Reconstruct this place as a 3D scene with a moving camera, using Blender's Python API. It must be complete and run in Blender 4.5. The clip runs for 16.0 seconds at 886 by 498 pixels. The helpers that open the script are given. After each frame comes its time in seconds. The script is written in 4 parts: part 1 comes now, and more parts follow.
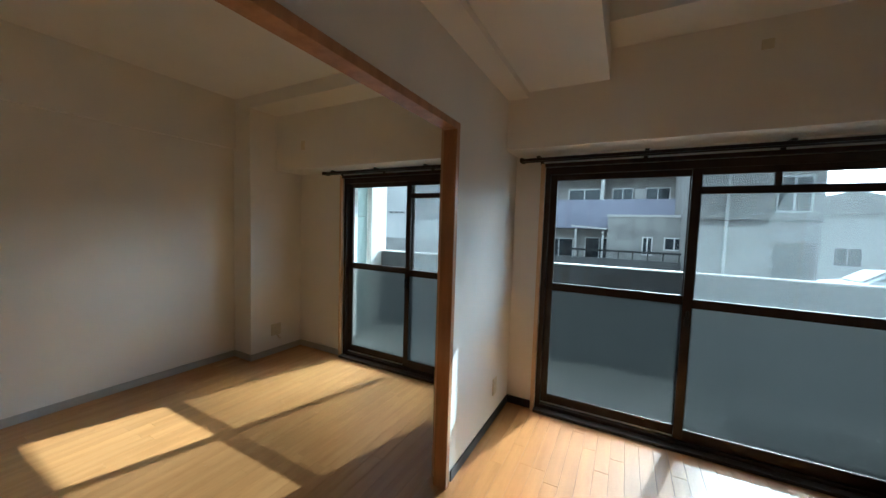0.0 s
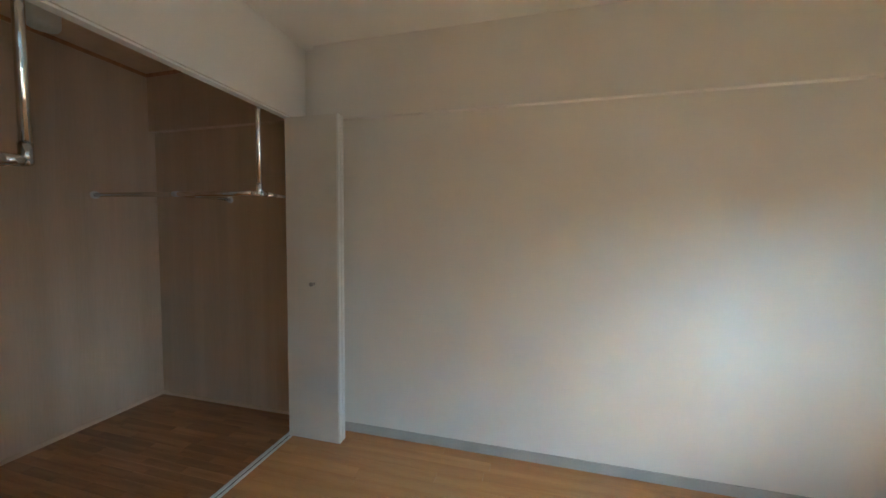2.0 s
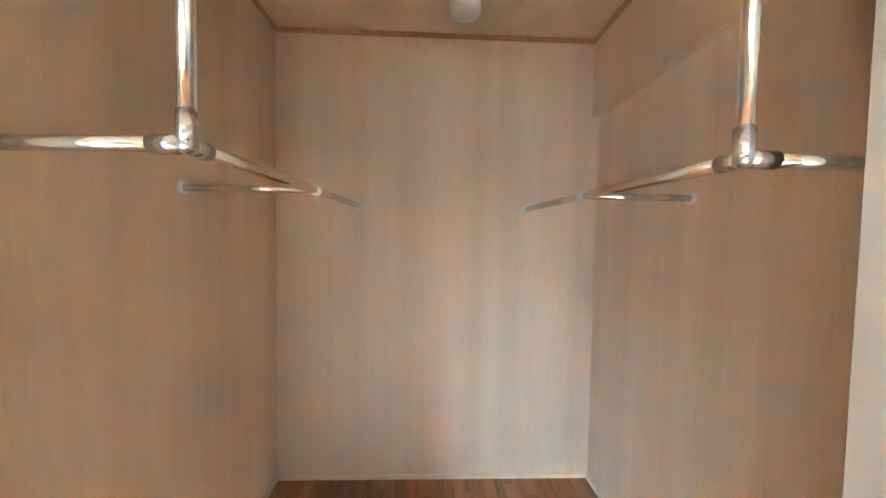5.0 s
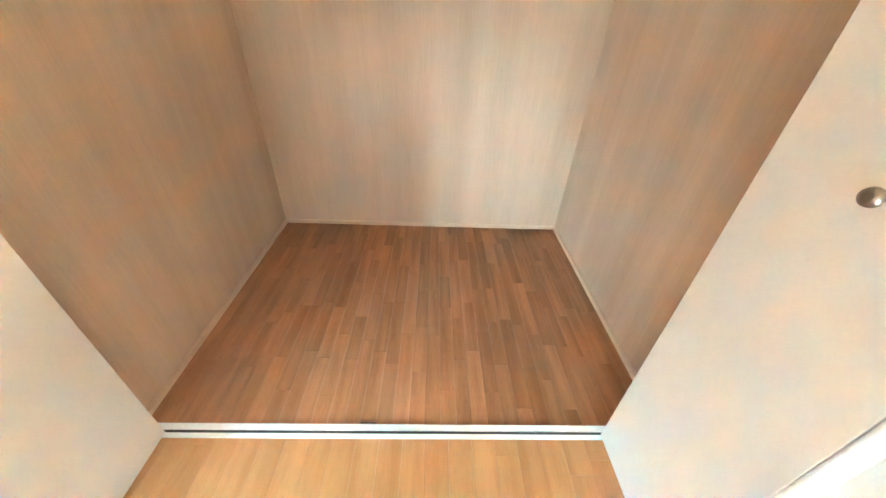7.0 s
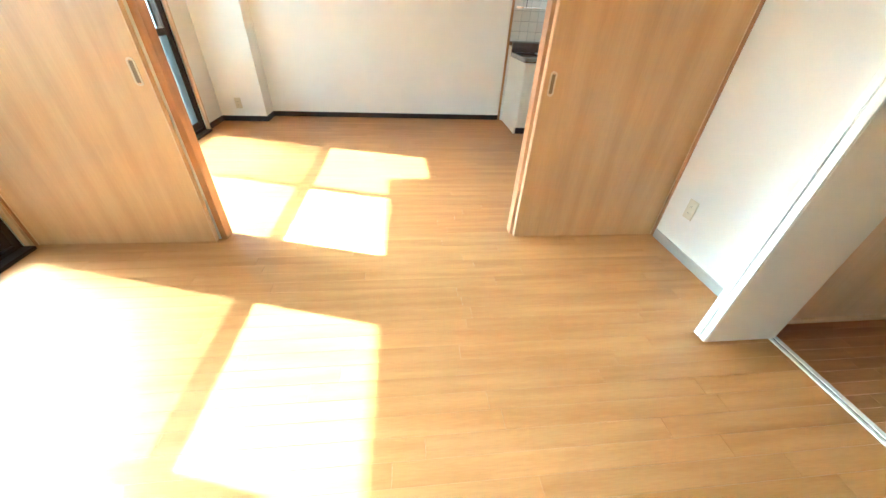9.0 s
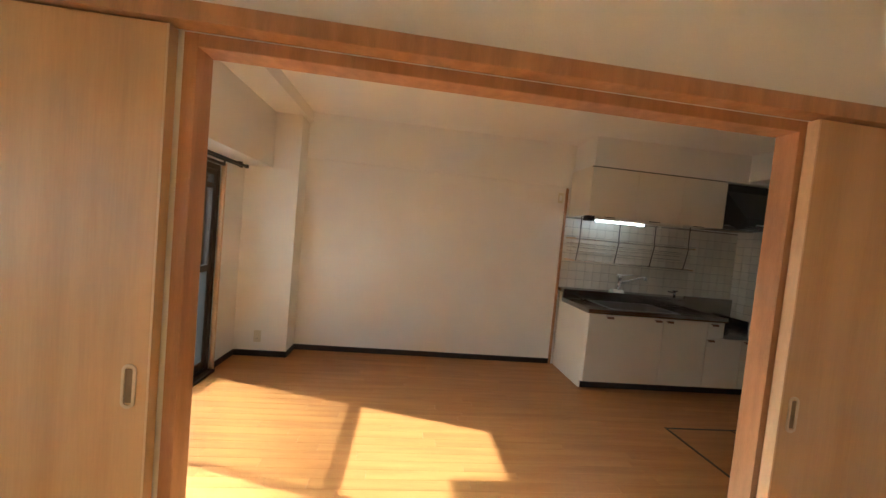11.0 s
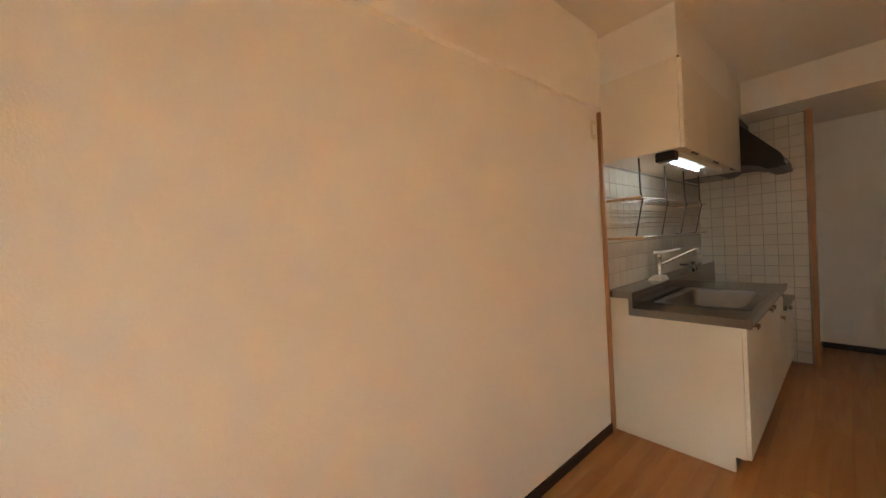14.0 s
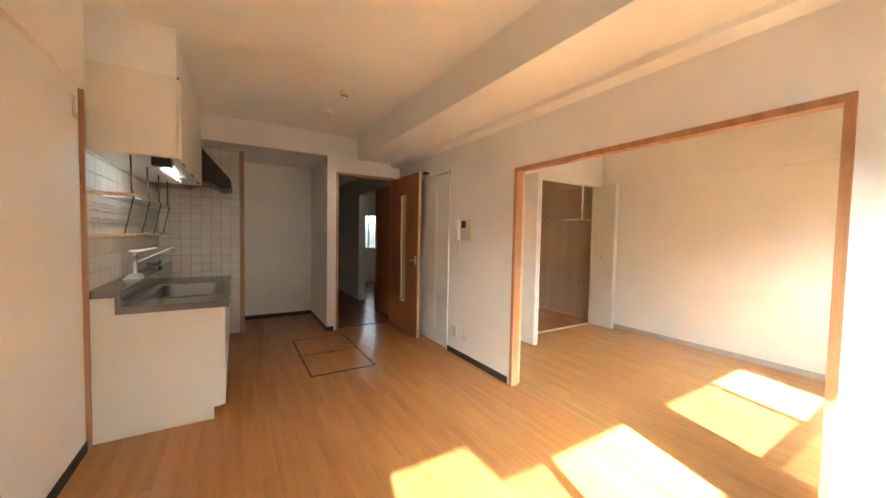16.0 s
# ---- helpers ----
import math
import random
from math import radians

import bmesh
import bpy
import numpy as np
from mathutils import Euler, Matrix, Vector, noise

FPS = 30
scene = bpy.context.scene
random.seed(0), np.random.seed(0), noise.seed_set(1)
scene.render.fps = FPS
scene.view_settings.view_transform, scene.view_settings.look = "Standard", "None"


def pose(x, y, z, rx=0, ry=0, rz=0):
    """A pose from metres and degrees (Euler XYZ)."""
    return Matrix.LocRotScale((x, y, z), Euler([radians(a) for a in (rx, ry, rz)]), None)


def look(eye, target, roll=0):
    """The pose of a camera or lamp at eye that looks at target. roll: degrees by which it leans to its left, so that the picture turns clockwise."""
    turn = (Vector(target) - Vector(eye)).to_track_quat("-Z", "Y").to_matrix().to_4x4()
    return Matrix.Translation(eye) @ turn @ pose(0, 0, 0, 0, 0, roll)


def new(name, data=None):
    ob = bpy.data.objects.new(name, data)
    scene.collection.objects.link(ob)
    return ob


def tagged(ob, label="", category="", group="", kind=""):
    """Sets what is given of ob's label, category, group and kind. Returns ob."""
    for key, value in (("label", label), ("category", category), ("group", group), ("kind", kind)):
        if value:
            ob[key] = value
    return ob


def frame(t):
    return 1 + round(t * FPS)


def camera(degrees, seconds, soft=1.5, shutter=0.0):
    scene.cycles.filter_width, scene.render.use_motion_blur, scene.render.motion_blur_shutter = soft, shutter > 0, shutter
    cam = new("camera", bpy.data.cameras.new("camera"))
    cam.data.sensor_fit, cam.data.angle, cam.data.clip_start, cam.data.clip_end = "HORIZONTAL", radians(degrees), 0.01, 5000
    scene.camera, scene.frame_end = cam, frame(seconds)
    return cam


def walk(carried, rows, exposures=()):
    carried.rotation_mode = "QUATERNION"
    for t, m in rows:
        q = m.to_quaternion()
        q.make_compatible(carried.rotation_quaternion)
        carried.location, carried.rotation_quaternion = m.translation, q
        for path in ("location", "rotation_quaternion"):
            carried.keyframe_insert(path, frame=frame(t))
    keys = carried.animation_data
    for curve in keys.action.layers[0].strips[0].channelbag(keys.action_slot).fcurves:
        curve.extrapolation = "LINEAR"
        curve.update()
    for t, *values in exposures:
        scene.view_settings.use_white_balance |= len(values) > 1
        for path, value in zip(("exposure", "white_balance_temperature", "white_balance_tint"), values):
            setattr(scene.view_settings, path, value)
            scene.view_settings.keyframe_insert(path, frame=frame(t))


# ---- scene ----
cam = camera(104.9, 16.0)
PATH = [
    (0, (-0.77, 2.565, 1.38), (0.2, 0.75, 1.25), 1.8),
    (0.3, (-0.605, 2.434, 1.417), (0.832, 1.054, 1.239), 0.5),
    (0.5, (-0.477, 2.391, 1.393), (1.215, 1.341, 1.211), -0.5),
    (0.7, (-0.325, 2.389, 1.374), (1.545, 1.699, 1.215), 0.8),
    (1, (-0.154, 2.422, 1.34), (1.821, 2.136, 1.206), 0.9),
    (1.5, (0.217, 2.361, 1.348), (2.211, 2.447, 1.213), 0.2),
    (2, (0.662, 2.406, 1.372), (2.597, 2.902, 1.264), 0.5),
    (2.5, (1.035, 2.589, 1.367), (2.881, 3.345, 1.231), 2.0),
    (3, (1.365, 2.779, 1.348), (2.918, 4.028, 1.178), -0.2),
    (3.5, (1.565, 3.015, 1.367), (2.381, 4.836, 1.23), -0.3),
    (4, (1.718, 3.223, 1.43), (2.144, 5.177, 1.388), -1.5),
    (4.2, (1.776, 3.28, 1.446), (2.032, 5.264, 1.419), -1.3),
    (6.3, (1.835, 3.402, 1.331), (1.86, 5.285, 0.658), 1.8),
    (6.5, (1.859, 3.374, 1.285), (1.897, 5.188, 0.445), 1.9),
    (7, (1.916, 3.321, 1.209), (1.985, 4.961, 0.066), 2.8),
    (7.5, (1.931, 3.145, 1.191), (1.879, 4.758, 0.01), 3.8),
    (8, (1.882, 2.84, 1.244), (1.479, 4.506, 0.213), 5.1),
    (8.3, (1.884, 2.653, 1.257), (0.945, 4.1, 0.245), 5.1),
    (8.5, (1.852, 2.45, 1.233), (0.629, 3.643, 0.194), 7.1),
    (8.7, (1.94, 2.34, 1.219), (0.452, 3.039, 0.08), 4.6),
    (9, (1.966, 2.165, 1.258), (0.352, 2.37, 0.095), 3.0),
    (9.5, (1.993, 1.842, 1.326), (0.16, 1.842, 0.525), 2.5),
    (10, (1.839, 1.677, 1.413), (-0.144, 1.72, 1.155), 3.0),
    (10.2, (1.716, 1.679, 1.432), (-0.279, 1.73, 1.3), 3.9),
    (12.3, (-0.193, 1.498, 1.347), (-2.091, 2.123, 1.261), 4.5),
    (12.5, (-0.374, 1.48, 1.319), (-2.243, 2.19, 1.274), 3.6),
    (13, (-0.886, 1.381, 1.331), (-2.789, 1.984, 1.216), 1.4),
    (13.5, (-1.341, 1.215, 1.338), (-3.167, 2.028, 1.28), -0.5),
    (14, (-1.782, 1.197, 1.315), (-3.314, 2.482, 1.278), -3.3),
    (14.5, (-2.031, 1.208, 1.332), (-2.754, 3.071, 1.263), -2.2),
    (15, (-2.104, 1.02, 1.309), (-1.724, 2.983, 1.253), -0.5),
    (15.5, (-2.057, 0.769, 1.316), (-1.232, 2.591, 1.262), 1.3),
    (16, (-2.063, 0.685, 1.312), (-1.023, 2.391, 1.23), 1.1),
]
EXPOSURES = [
    (0.0, 2.25, 4650, -9), (0.5, 1.93, 4422, -11), (1.0, 2.37, 4664, -11), (1.5, 3.36, 4336, -9), (2.0, 3.69, 4150, -13), (2.5, 3.80, 3985, -14),
    (3.5, 4.76, 3928, -15), (4.2, 5.62, 3917, -13), (6.3, 6.28, 4000, -16), (7.0, 6.46, 4226, -16), (8.0, 6.44, 4502, -18), (8.5, 6.17, 4426, -18),
    (9.0, 5.54, 4450, -18), (9.5, 4.55, 4770, -6), (10.0, 4.00, 5040, -5), (10.2, 3.95, 5050, -5), (12.5, 4.27, 6220, 0), (14.5, 4.29, 6240, 1),
    (15.0, 4.57, 5875, 1), (16.0, 4.99, 5700, -1),
]
walk(cam, [(t, look(eye, target, roll)) for t, eye, target, roll in PATH], EXPOSURES)


# ---- light ----
world = bpy.data.worlds.new("sky")
scene.world = world
world.use_nodes = True
wn = world.node_tree
sky = wn.nodes.new("ShaderNodeTexSky")
sky.sky_type = "NISHITA"
sky.sun_disc = False
sky.air_density, sky.dust_density, sky.ozone_density = 0.9, 4.0, 0.4
SUN_WAY = Vector((0.298, 1.0, -0.67)).normalized()
sky.sun_elevation = math.asin(-SUN_WAY.z)
sky.sun_rotation = math.atan2(-SUN_WAY.x, -SUN_WAY.y)
haze = wn.nodes.new("ShaderNodeHueSaturation")   # thin white haze
haze.inputs["Saturation"].default_value = 0.12
wn.links.new(sky.outputs[0], haze.inputs["Color"])
wn.links.new(haze.outputs[0], wn.nodes["Background"].inputs[0])
wn.nodes["Background"].inputs[1].default_value = 0.15

sun_data = bpy.data.lights.new("sun", "SUN")
sun_data.energy = 2.9
sun_data.angle = radians(0.6)
sun_data.color = (1.0, 0.955, 0.88)
sun = new("sun", sun_data)
sun.rotation_mode = "QUATERNION"
sun.rotation_quaternion = SUN_WAY.to_track_quat("-Z", "Y")


# ---- materials ----
def material(name, color, rough=0.5, metal=0.0, var=0.06, scale=6.0, bump=0.0, bump_scale=80.0, stretch=(1, 1, 1), color2=None,
             island=0.0, spec=0.5, coat=0.0, objvar=0.0, bands=0.0):
    m = bpy.data.materials.new(name)
    m.use_nodes = True
    nt = m.node_tree
    b = nt.nodes["Principled BSDF"]
    b.inputs["Roughness"].default_value = rough
    b.inputs["Metallic"].default_value = metal
    b.inputs["Specular IOR Level"].default_value = spec
    b.inputs["Coat Weight"].default_value = coat
    tc = nt.nodes.new("ShaderNodeTexCoord")
    mp = nt.nodes.new("ShaderNodeMapping")
    mp.inputs["Scale"].default_value = stretch
    nt.links.new(tc.outputs["Object"], mp.inputs[0])
    source = mp.outputs[0]
    if objvar:
        oi = nt.nodes.new("ShaderNodeObjectInfo")
        sh = nt.nodes.new("ShaderNodeVectorMath")
        sh.operation = "MULTIPLY_ADD"
        sh.inputs[1].default_value = (37.0, 53.0, 71.0)
        nt.links.new(oi.outputs["Random"], sh.inputs[0])
        nt.links.new(source, sh.inputs[2])
        source = sh.outputs[0]
    big = nt.nodes.new("ShaderNodeTexNoise")
    big.inputs["Scale"].default_value = scale
    big.inputs["Detail"].default_value = 6
    nt.links.new(source, big.inputs["Vector"])
    fine = nt.nodes.new("ShaderNodeTexNoise")
    fine.inputs["Scale"].default_value = bump_scale
    fine.inputs["Detail"].default_value = 4
    nt.links.new(source, fine.inputs["Vector"])
    ramp = nt.nodes.new("ShaderNodeMix")
    ramp.data_type = "RGBA"
    c2 = color2 or tuple(c * (1 - 2.2 * var) for c in color)
    ramp.inputs[6].default_value = (*[min(1, c * (1 + var)) for c in color], 1)
    ramp.inputs[7].default_value = (*c2, 1)
    add = nt.nodes.new("ShaderNodeMath")
    add.operation = "MULTIPLY_ADD"
    add.inputs[1].default_value = 0.35
    nt.links.new(fine.outputs[0], add.inputs[0])
    nt.links.new(big.outputs[0], add.inputs[2])
    rng = nt.nodes.new("ShaderNodeMapRange")
    rng.inputs[1].default_value, rng.inputs[2].default_value = 0.5, 0.85
    nt.links.new(add.outputs[0], rng.inputs[0])
    nt.links.new(rng.outputs[0], ramp.inputs[0])
    out = ramp.outputs[2]
    if objvar:
        hs = nt.nodes.new("ShaderNodeHueSaturation")
        mr = nt.nodes.new("ShaderNodeMapRange")
        mr.inputs[3].default_value, mr.inputs[4].default_value = 1 - objvar, 1 + objvar
        nt.links.new(oi.outputs["Random"], mr.inputs[0])
        nt.links.new(mr.outputs[0], hs.inputs["Value"])
        nt.links.new(out, hs.inputs["Color"])
        out = hs.outputs[0]
    nt.links.new(out, b.inputs["Base Color"])
    rr = nt.nodes.new("ShaderNodeMapRange")
    rr.inputs[3].default_value, rr.inputs[4].default_value = rough * 0.85, min(1, rough * 1.2)
    nt.links.new(big.outputs[0], rr.inputs[0])
    nt.links.new(rr.outputs[0], b.inputs["Roughness"])
    if bump:
        bp = nt.nodes.new("ShaderNodeBump")
        bp.inputs["Strength"].default_value = bump
        bp.inputs["Distance"].default_value = 0.002
        nt.links.new(fine.outputs[0], bp.inputs["Height"])
        nt.links.new(bp.outputs[0], b.inputs["Normal"])
    return m


WALLPAPER = material("wallpaper", (0.86, 0.835, 0.78), 0.75, var=0.015, scale=2.0, bump=0.5, bump_scale=150)
CEILING = material("ceiling_paper", (0.87, 0.85, 0.80), 0.8, var=0.012, scale=2.0, bump=0.35, bump_scale=220)
WOODPLY = material("closet_ply", (0.69, 0.52, 0.36), 0.5, var=0.03, scale=0.9, bump=0.05, bump_scale=22, stretch=(6, 6, 0.25), color2=(0.60, 0.435, 0.285))
TRIM = material("trim_wood", (0.46, 0.235, 0.105), 0.38, var=0.1, scale=3.0, bump=0.08, bump_scale=60, stretch=(8, 8, 0.8))
TRIM_LIGHT = material("trim_light_wood", (0.68, 0.47, 0.27), 0.42, var=0.06, scale=3.0, bump=0.05, bump_scale=60, stretch=(8, 8, 0.8))
DOORWOOD = material("door_veneer", (0.57, 0.345, 0.16), 0.36, var=0.03, scale=1.6, bump=0.06, bump_scale=34, stretch=(6, 6, 0.3), color2=(0.485, 0.28, 0.12))
HALLDOOR = material("hall_door_veneer", (0.42, 0.165, 0.06), 0.36, var=0.06, scale=2.2, bump=0.06, bump_scale=50, stretch=(10, 10, 0.55))
PLANK = material("floor_plank", (0.48, 0.246, 0.085), 0.30, var=0.05, scale=2.0, bump=0.04, bump_scale=30, stretch=(9, 0.7, 9), color2=(0.405, 0.19, 0.058), objvar=0.06, spec=0.36, coat=0.03)
PLANK_RED = material("living_floor_plank", (0.47, 0.213, 0.066), 0.30, var=0.05, scale=2.0, bump=0.04, bump_scale=30, stretch=(9, 0.7, 9), color2=(0.39, 0.160, 0.045), objvar=0.06, spec=0.36, coat=0.03)
CLOSETPLANK = material("closet_strip", (0.39, 0.182, 0.07), 0.36, var=0.1, scale=2.4, bump=0.06, bump_scale=40, stretch=(9, 0.7, 9), color2=(0.28, 0.12, 0.043), objvar=0.17, spec=0.4)
SKIRT = material("pale_skirting", (0.76, 0.58, 0.39), 0.45, var=0.04, scale=3.0)
KNOB = material("nickel_knob", (0.42, 0.41, 0.39), 0.28, metal=1.0, var=0.03)
PULLRING = material("pale_brass", (0.66, 0.52, 0.34), 0.4, 0.4, var=0.05)
PULLCUP = material("pull_recess", (0.22, 0.15, 0.085), 0.45, 0.3, var=0.06)
PULL = material("bronze_pull", (0.20, 0.10, 0.055), 0.4, 0.4, var=0.08)
# near-black grey: the shade on the parapet's inner face is in this colour
PARAPET = material("parapet_shaded_render", (0.045, 0.043, 0.044), 0.85, var=0.1, scale=1.2, bump=0.4, bump_scale=30)
RACKROD = material("rack_rod", (0.13, 0.11, 0.10), 0.35, 0.8, var=0.1)
SATIN = material("satin_chrome", (0.74, 0.74, 0.75), 0.2, 1.0, var=0.02)
SUBFLOOR = material("subfloor", (0.10, 0.05, 0.025), 0.7)
BASEDARK = material("baseboard_dark", (0.028, 0.022, 0.02), 0.4, var=0.1)
BASEGREY = material("baseboard_grey", (0.50, 0.48, 0.44), 0.5, var=0.04)
WHITE = material("white_laminate", (0.80, 0.77, 0.70), 0.35, var=0.015, scale=2.0, bump=0.03, bump_scale=120)
PVC = material("white_edge", (0.82, 0.82, 0.80), 0.4, var=0.02)
CREAM = material("cream_plastic", (0.72, 0.66, 0.50), 0.4, var=0.03)
SASH = material("bronze_sash", (0.05, 0.032, 0.023), 0.38, metal=0.3, var=0.1)
CHROME = material("chrome", (0.83, 0.82, 0.80), 0.12, metal=1.0, var=0.02)
SINKSTEEL = material("sink_steel", (0.24, 0.24, 0.245), 0.3, metal=1.0, var=0.05, scale=5)
STEEL = material("stainless", (0.31, 0.305, 0.30), 0.22, metal=1.0, var=0.025, scale=3, stretch=(1, 6, 1))
ALU = material("track_aluminium", (0.78, 0.76, 0.72), 0.4, metal=0.25, var=0.04)
BLACK = material("black_enamel", (0.018, 0.015, 0.014), 0.35, var=0.1)
TILE = material("white_tile", (0.72, 0.66, 0.56), 0.22, var=0.02, objvar=0.03)
GROUT = material("grout", (0.34, 0.295, 0.245), 0.9, var=0.08, bump=0.2)
CONCRETE = material("concrete", (0.38, 0.355, 0.325), 0.85, var=0.12, scale=1.6, bump=0.4, bump_scale=30)
CONCRETE_L = material("pale_concrete", (0.54, 0.515, 0.475), 0.85, var=0.1, scale=1.6, bump=0.4, bump_scale=30)
CONCRETE_D = material("concrete_grey", (0.11, 0.103, 0.097), 0.85, var=0.12, scale=1.3, bump=0.4, bump_scale=30)
CABINET = material("cream_laminate", (0.79, 0.735, 0.62), 0.32, var=0.015, scale=2.0, bump=0.02, bump_scale=120)
PAINTWHITE = material("painted_render", (0.64, 0.61, 0.57), 0.85, var=0.06, scale=0.8, bump=0.3, bump_scale=30)
BLUEGREY = material("blue_grey_panel", (0.33, 0.32, 0.39), 0.6, var=0.06, scale=1.0)
GREENPANEL = material("pale_green_board", (0.36, 0.43, 0.40), 0.6, var=0.05)
ASPHALT = material("asphalt", (0.055, 0.055, 0.056), 0.9, var=0.2, scale=1.2, bump=0.4, bump_scale=60)
DARKGLASS = material("dark_window", (0.03, 0.035, 0.04), 0.12, var=0.1)


def tint_film(name):
    """The patterned face of frosted glass: passes part of the sun, scatters a little."""
    m = bpy.data.materials.new(name)
    m.use_nodes = True
    nt = m.node_tree
    nt.nodes.remove(nt.nodes["Principled BSDF"])
    a, c, mix = nt.nodes.new("ShaderNodeBsdfTransparent"), nt.nodes.new("ShaderNodeBsdfTranslucent"), nt.nodes.new("ShaderNodeMixShader")
    a.inputs[0].default_value, c.inputs[0].default_value = (0.50, 0.505, 0.50, 1), (0.8, 0.82, 0.81, 1)
    mix.inputs[0].default_value = 0.006
    nt.links.new(a.outputs[0], mix.inputs[1])
    nt.links.new(c.outputs[0], mix.inputs[2])
    nt.links.new(mix.outputs[0], nt.nodes["Material Output"].inputs[0])
    return m


def glass(name, rough=0.0, frosted=False):
    m = bpy.data.materials.new(name)
    m.use_nodes = True
    nt = m.node_tree
    nt.nodes.remove(nt.nodes["Principled BSDF"])
    out = nt.nodes["Material Output"]
    mix = nt.nodes.new("ShaderNodeMixShader")
    if frosted:
        a = nt.nodes.new("ShaderNodeBsdfTranslucent")
        a.inputs[0].default_value = (0.80, 0.84, 0.84, 1)
        c = nt.nodes.new("ShaderNodeBsdfRefraction")
        c.inputs["Color"].default_value = (0.95, 0.93, 0.91, 1)
        c.inputs["Roughness"].default_value = 0.30
        c.inputs["IOR"].default_value = 1.18
        mix.inputs[0].default_value = 0.995
    else:
        a = nt.nodes.new("ShaderNodeBsdfTransparent")
        a.inputs[0].default_value = (0.97, 0.97, 0.96, 1)
        c = nt.nodes.new("ShaderNodeBsdfGlossy")
        c.inputs["Roughness"].default_value = 0.01
        lw = nt.nodes.new("ShaderNodeLayerWeight")
        pw = nt.nodes.new("ShaderNodeMath")
        pw.operation = "POWER"
        pw.inputs[1].default_value = 5.0
        sm = nt.nodes.new("ShaderNodeMath")
        sm.operation = "MULTIPLY_ADD"
        sm.inputs[1].default_value, sm.inputs[2].default_value = 0.5, 0.03
        nt.links.new(lw.outputs["Facing"], pw.inputs[0])
        nt.links.new(pw.outputs[0], sm.inputs[0])
        nt.links.new(sm.outputs[0], mix.inputs[0])
    nt.links.new(a.outputs[0], mix.inputs[1])
    nt.links.new(c.outputs[0], mix.inputs[2])
    nt.links.new(mix.outputs[0], out.inputs[0])
    return m


SLOT = material("cloudy_glass", (0.50, 0.42, 0.28), 0.3, var=0.03)
GLASS = glass("clear_glass")
FROST = glass("frosted_glass", frosted=True)
FILM = tint_film("frost_film")


def glow(name, color, strength):
    m = bpy.data.materials.new(name)
    m.use_nodes = True
    b = m.node_tree.nodes["Principled BSDF"]
    b.inputs["Base Color"].default_value = (*color, 1)
    b.inputs["Emission Color"].default_value = (*color, 1)
    b.inputs["Emission Strength"].default_value = strength
    return m


TUBE = glow("lamp_tube", (0.88, 0.95, 1.0), 1.1)


# ---- mesh helpers ----
def add_box(bm, x0, y0, z0, x1, y1, z1):
    lo = (min(x0, x1), min(y0, y1), min(z0, z1))
    hi = (max(x0, x1), max(y0, y1), max(z0, z1))
    v = [bm.verts.new((hi[0] if i & 1 else lo[0], hi[1] if i & 2 else lo[1], hi[2] if i & 4 else lo[2])) for i in range(8)]
    for f in ((0, 2, 3, 1), (4, 5, 7, 6), (0, 1, 5, 4), (2, 6, 7, 3), (0, 4, 6, 2), (1, 3, 7, 5)):
        bm.faces.new([v[i] for i in f])


def boxes(*rows, bevel=0.0, segments=2):
    bm = bmesh.new()
    for r in rows:
        add_box(bm, *r)
    if bevel:
        bmesh.ops.bevel(bm, geom=list(bm.edges), offset=bevel, segments=segments, affect="EDGES", profile=0.6)
    return bm


def add_tube(bm, a, b, r, sides=14, r2=None, caps=True):
    a, b = Vector(a), Vector(b)
    q = (b - a).to_track_quat("Z", "Y")
    rings = []
    for p, rad in ((a, r), (b, r if r2 is None else r2)):
        rings.append([bm.verts.new(p + q @ Vector((rad * math.cos(2 * math.pi * i / sides), rad * math.sin(2 * math.pi * i / sides), 0))) for i in range(sides)])
    for i in range(sides):
        j = (i + 1) % sides
        bm.faces.new((rings[0][i], rings[0][j], rings[1][j], rings[1][i]))
    if caps:
        bm.faces.new(rings[0][::-1])
        bm.faces.new(rings[1])


def tubes(*rows, sides=14):
    bm = bmesh.new()
    for a, b, r in rows:
        add_tube(bm, a, b, r, sides)
    return bm


def path_tube(points, r, sides=10):
    bm = bmesh.new()
    pts = [Vector(p) for p in points]
    rings = []
    for i, p in enumerate(pts):
        d = (pts[min(i + 1, len(pts) - 1)] - pts[max(i - 1, 0)]).normalized()
        q = d.to_track_quat("Z", "Y")
        rings.append([bm.verts.new(p + q @ Vector((r * math.cos(2 * math.pi * k / sides), r * math.sin(2 * math.pi * k / sides), 0))) for k in range(sides)])
    for a, b in zip(rings, rings[1:]):
        best = min(range(sides), key=lambda s: (a[0].co - b[s].co).length)
        for k in range(sides):
            bm.faces.new((a[k], a[(k + 1) % sides], b[(k + 1 + best) % sides], b[(k + best) % sides]))
    bm.faces.new(rings[0][::-1])
    bm.faces.new(rings[-1])
    bmesh.ops.recalc_face_normals(bm, faces=list(bm.faces))
    return bm


def lathe(profile, sides=32):
    """Turned body round z from (radius, z) pairs."""
    bm = bmesh.new()
    rings = [[bm.verts.new((r * math.cos(2 * math.pi * k / sides), r * math.sin(2 * math.pi * k / sides), z)) for k in range(sides)] for r, z in profile]
    for a, b in zip(rings, rings[1:]):
        for k in range(sides):
            bm.faces.new((a[k], a[(k + 1) % sides], b[(k + 1) % sides], b[k]))
    bm.faces.new(rings[0][::-1])
    bm.faces.new(rings[-1])
    return bm


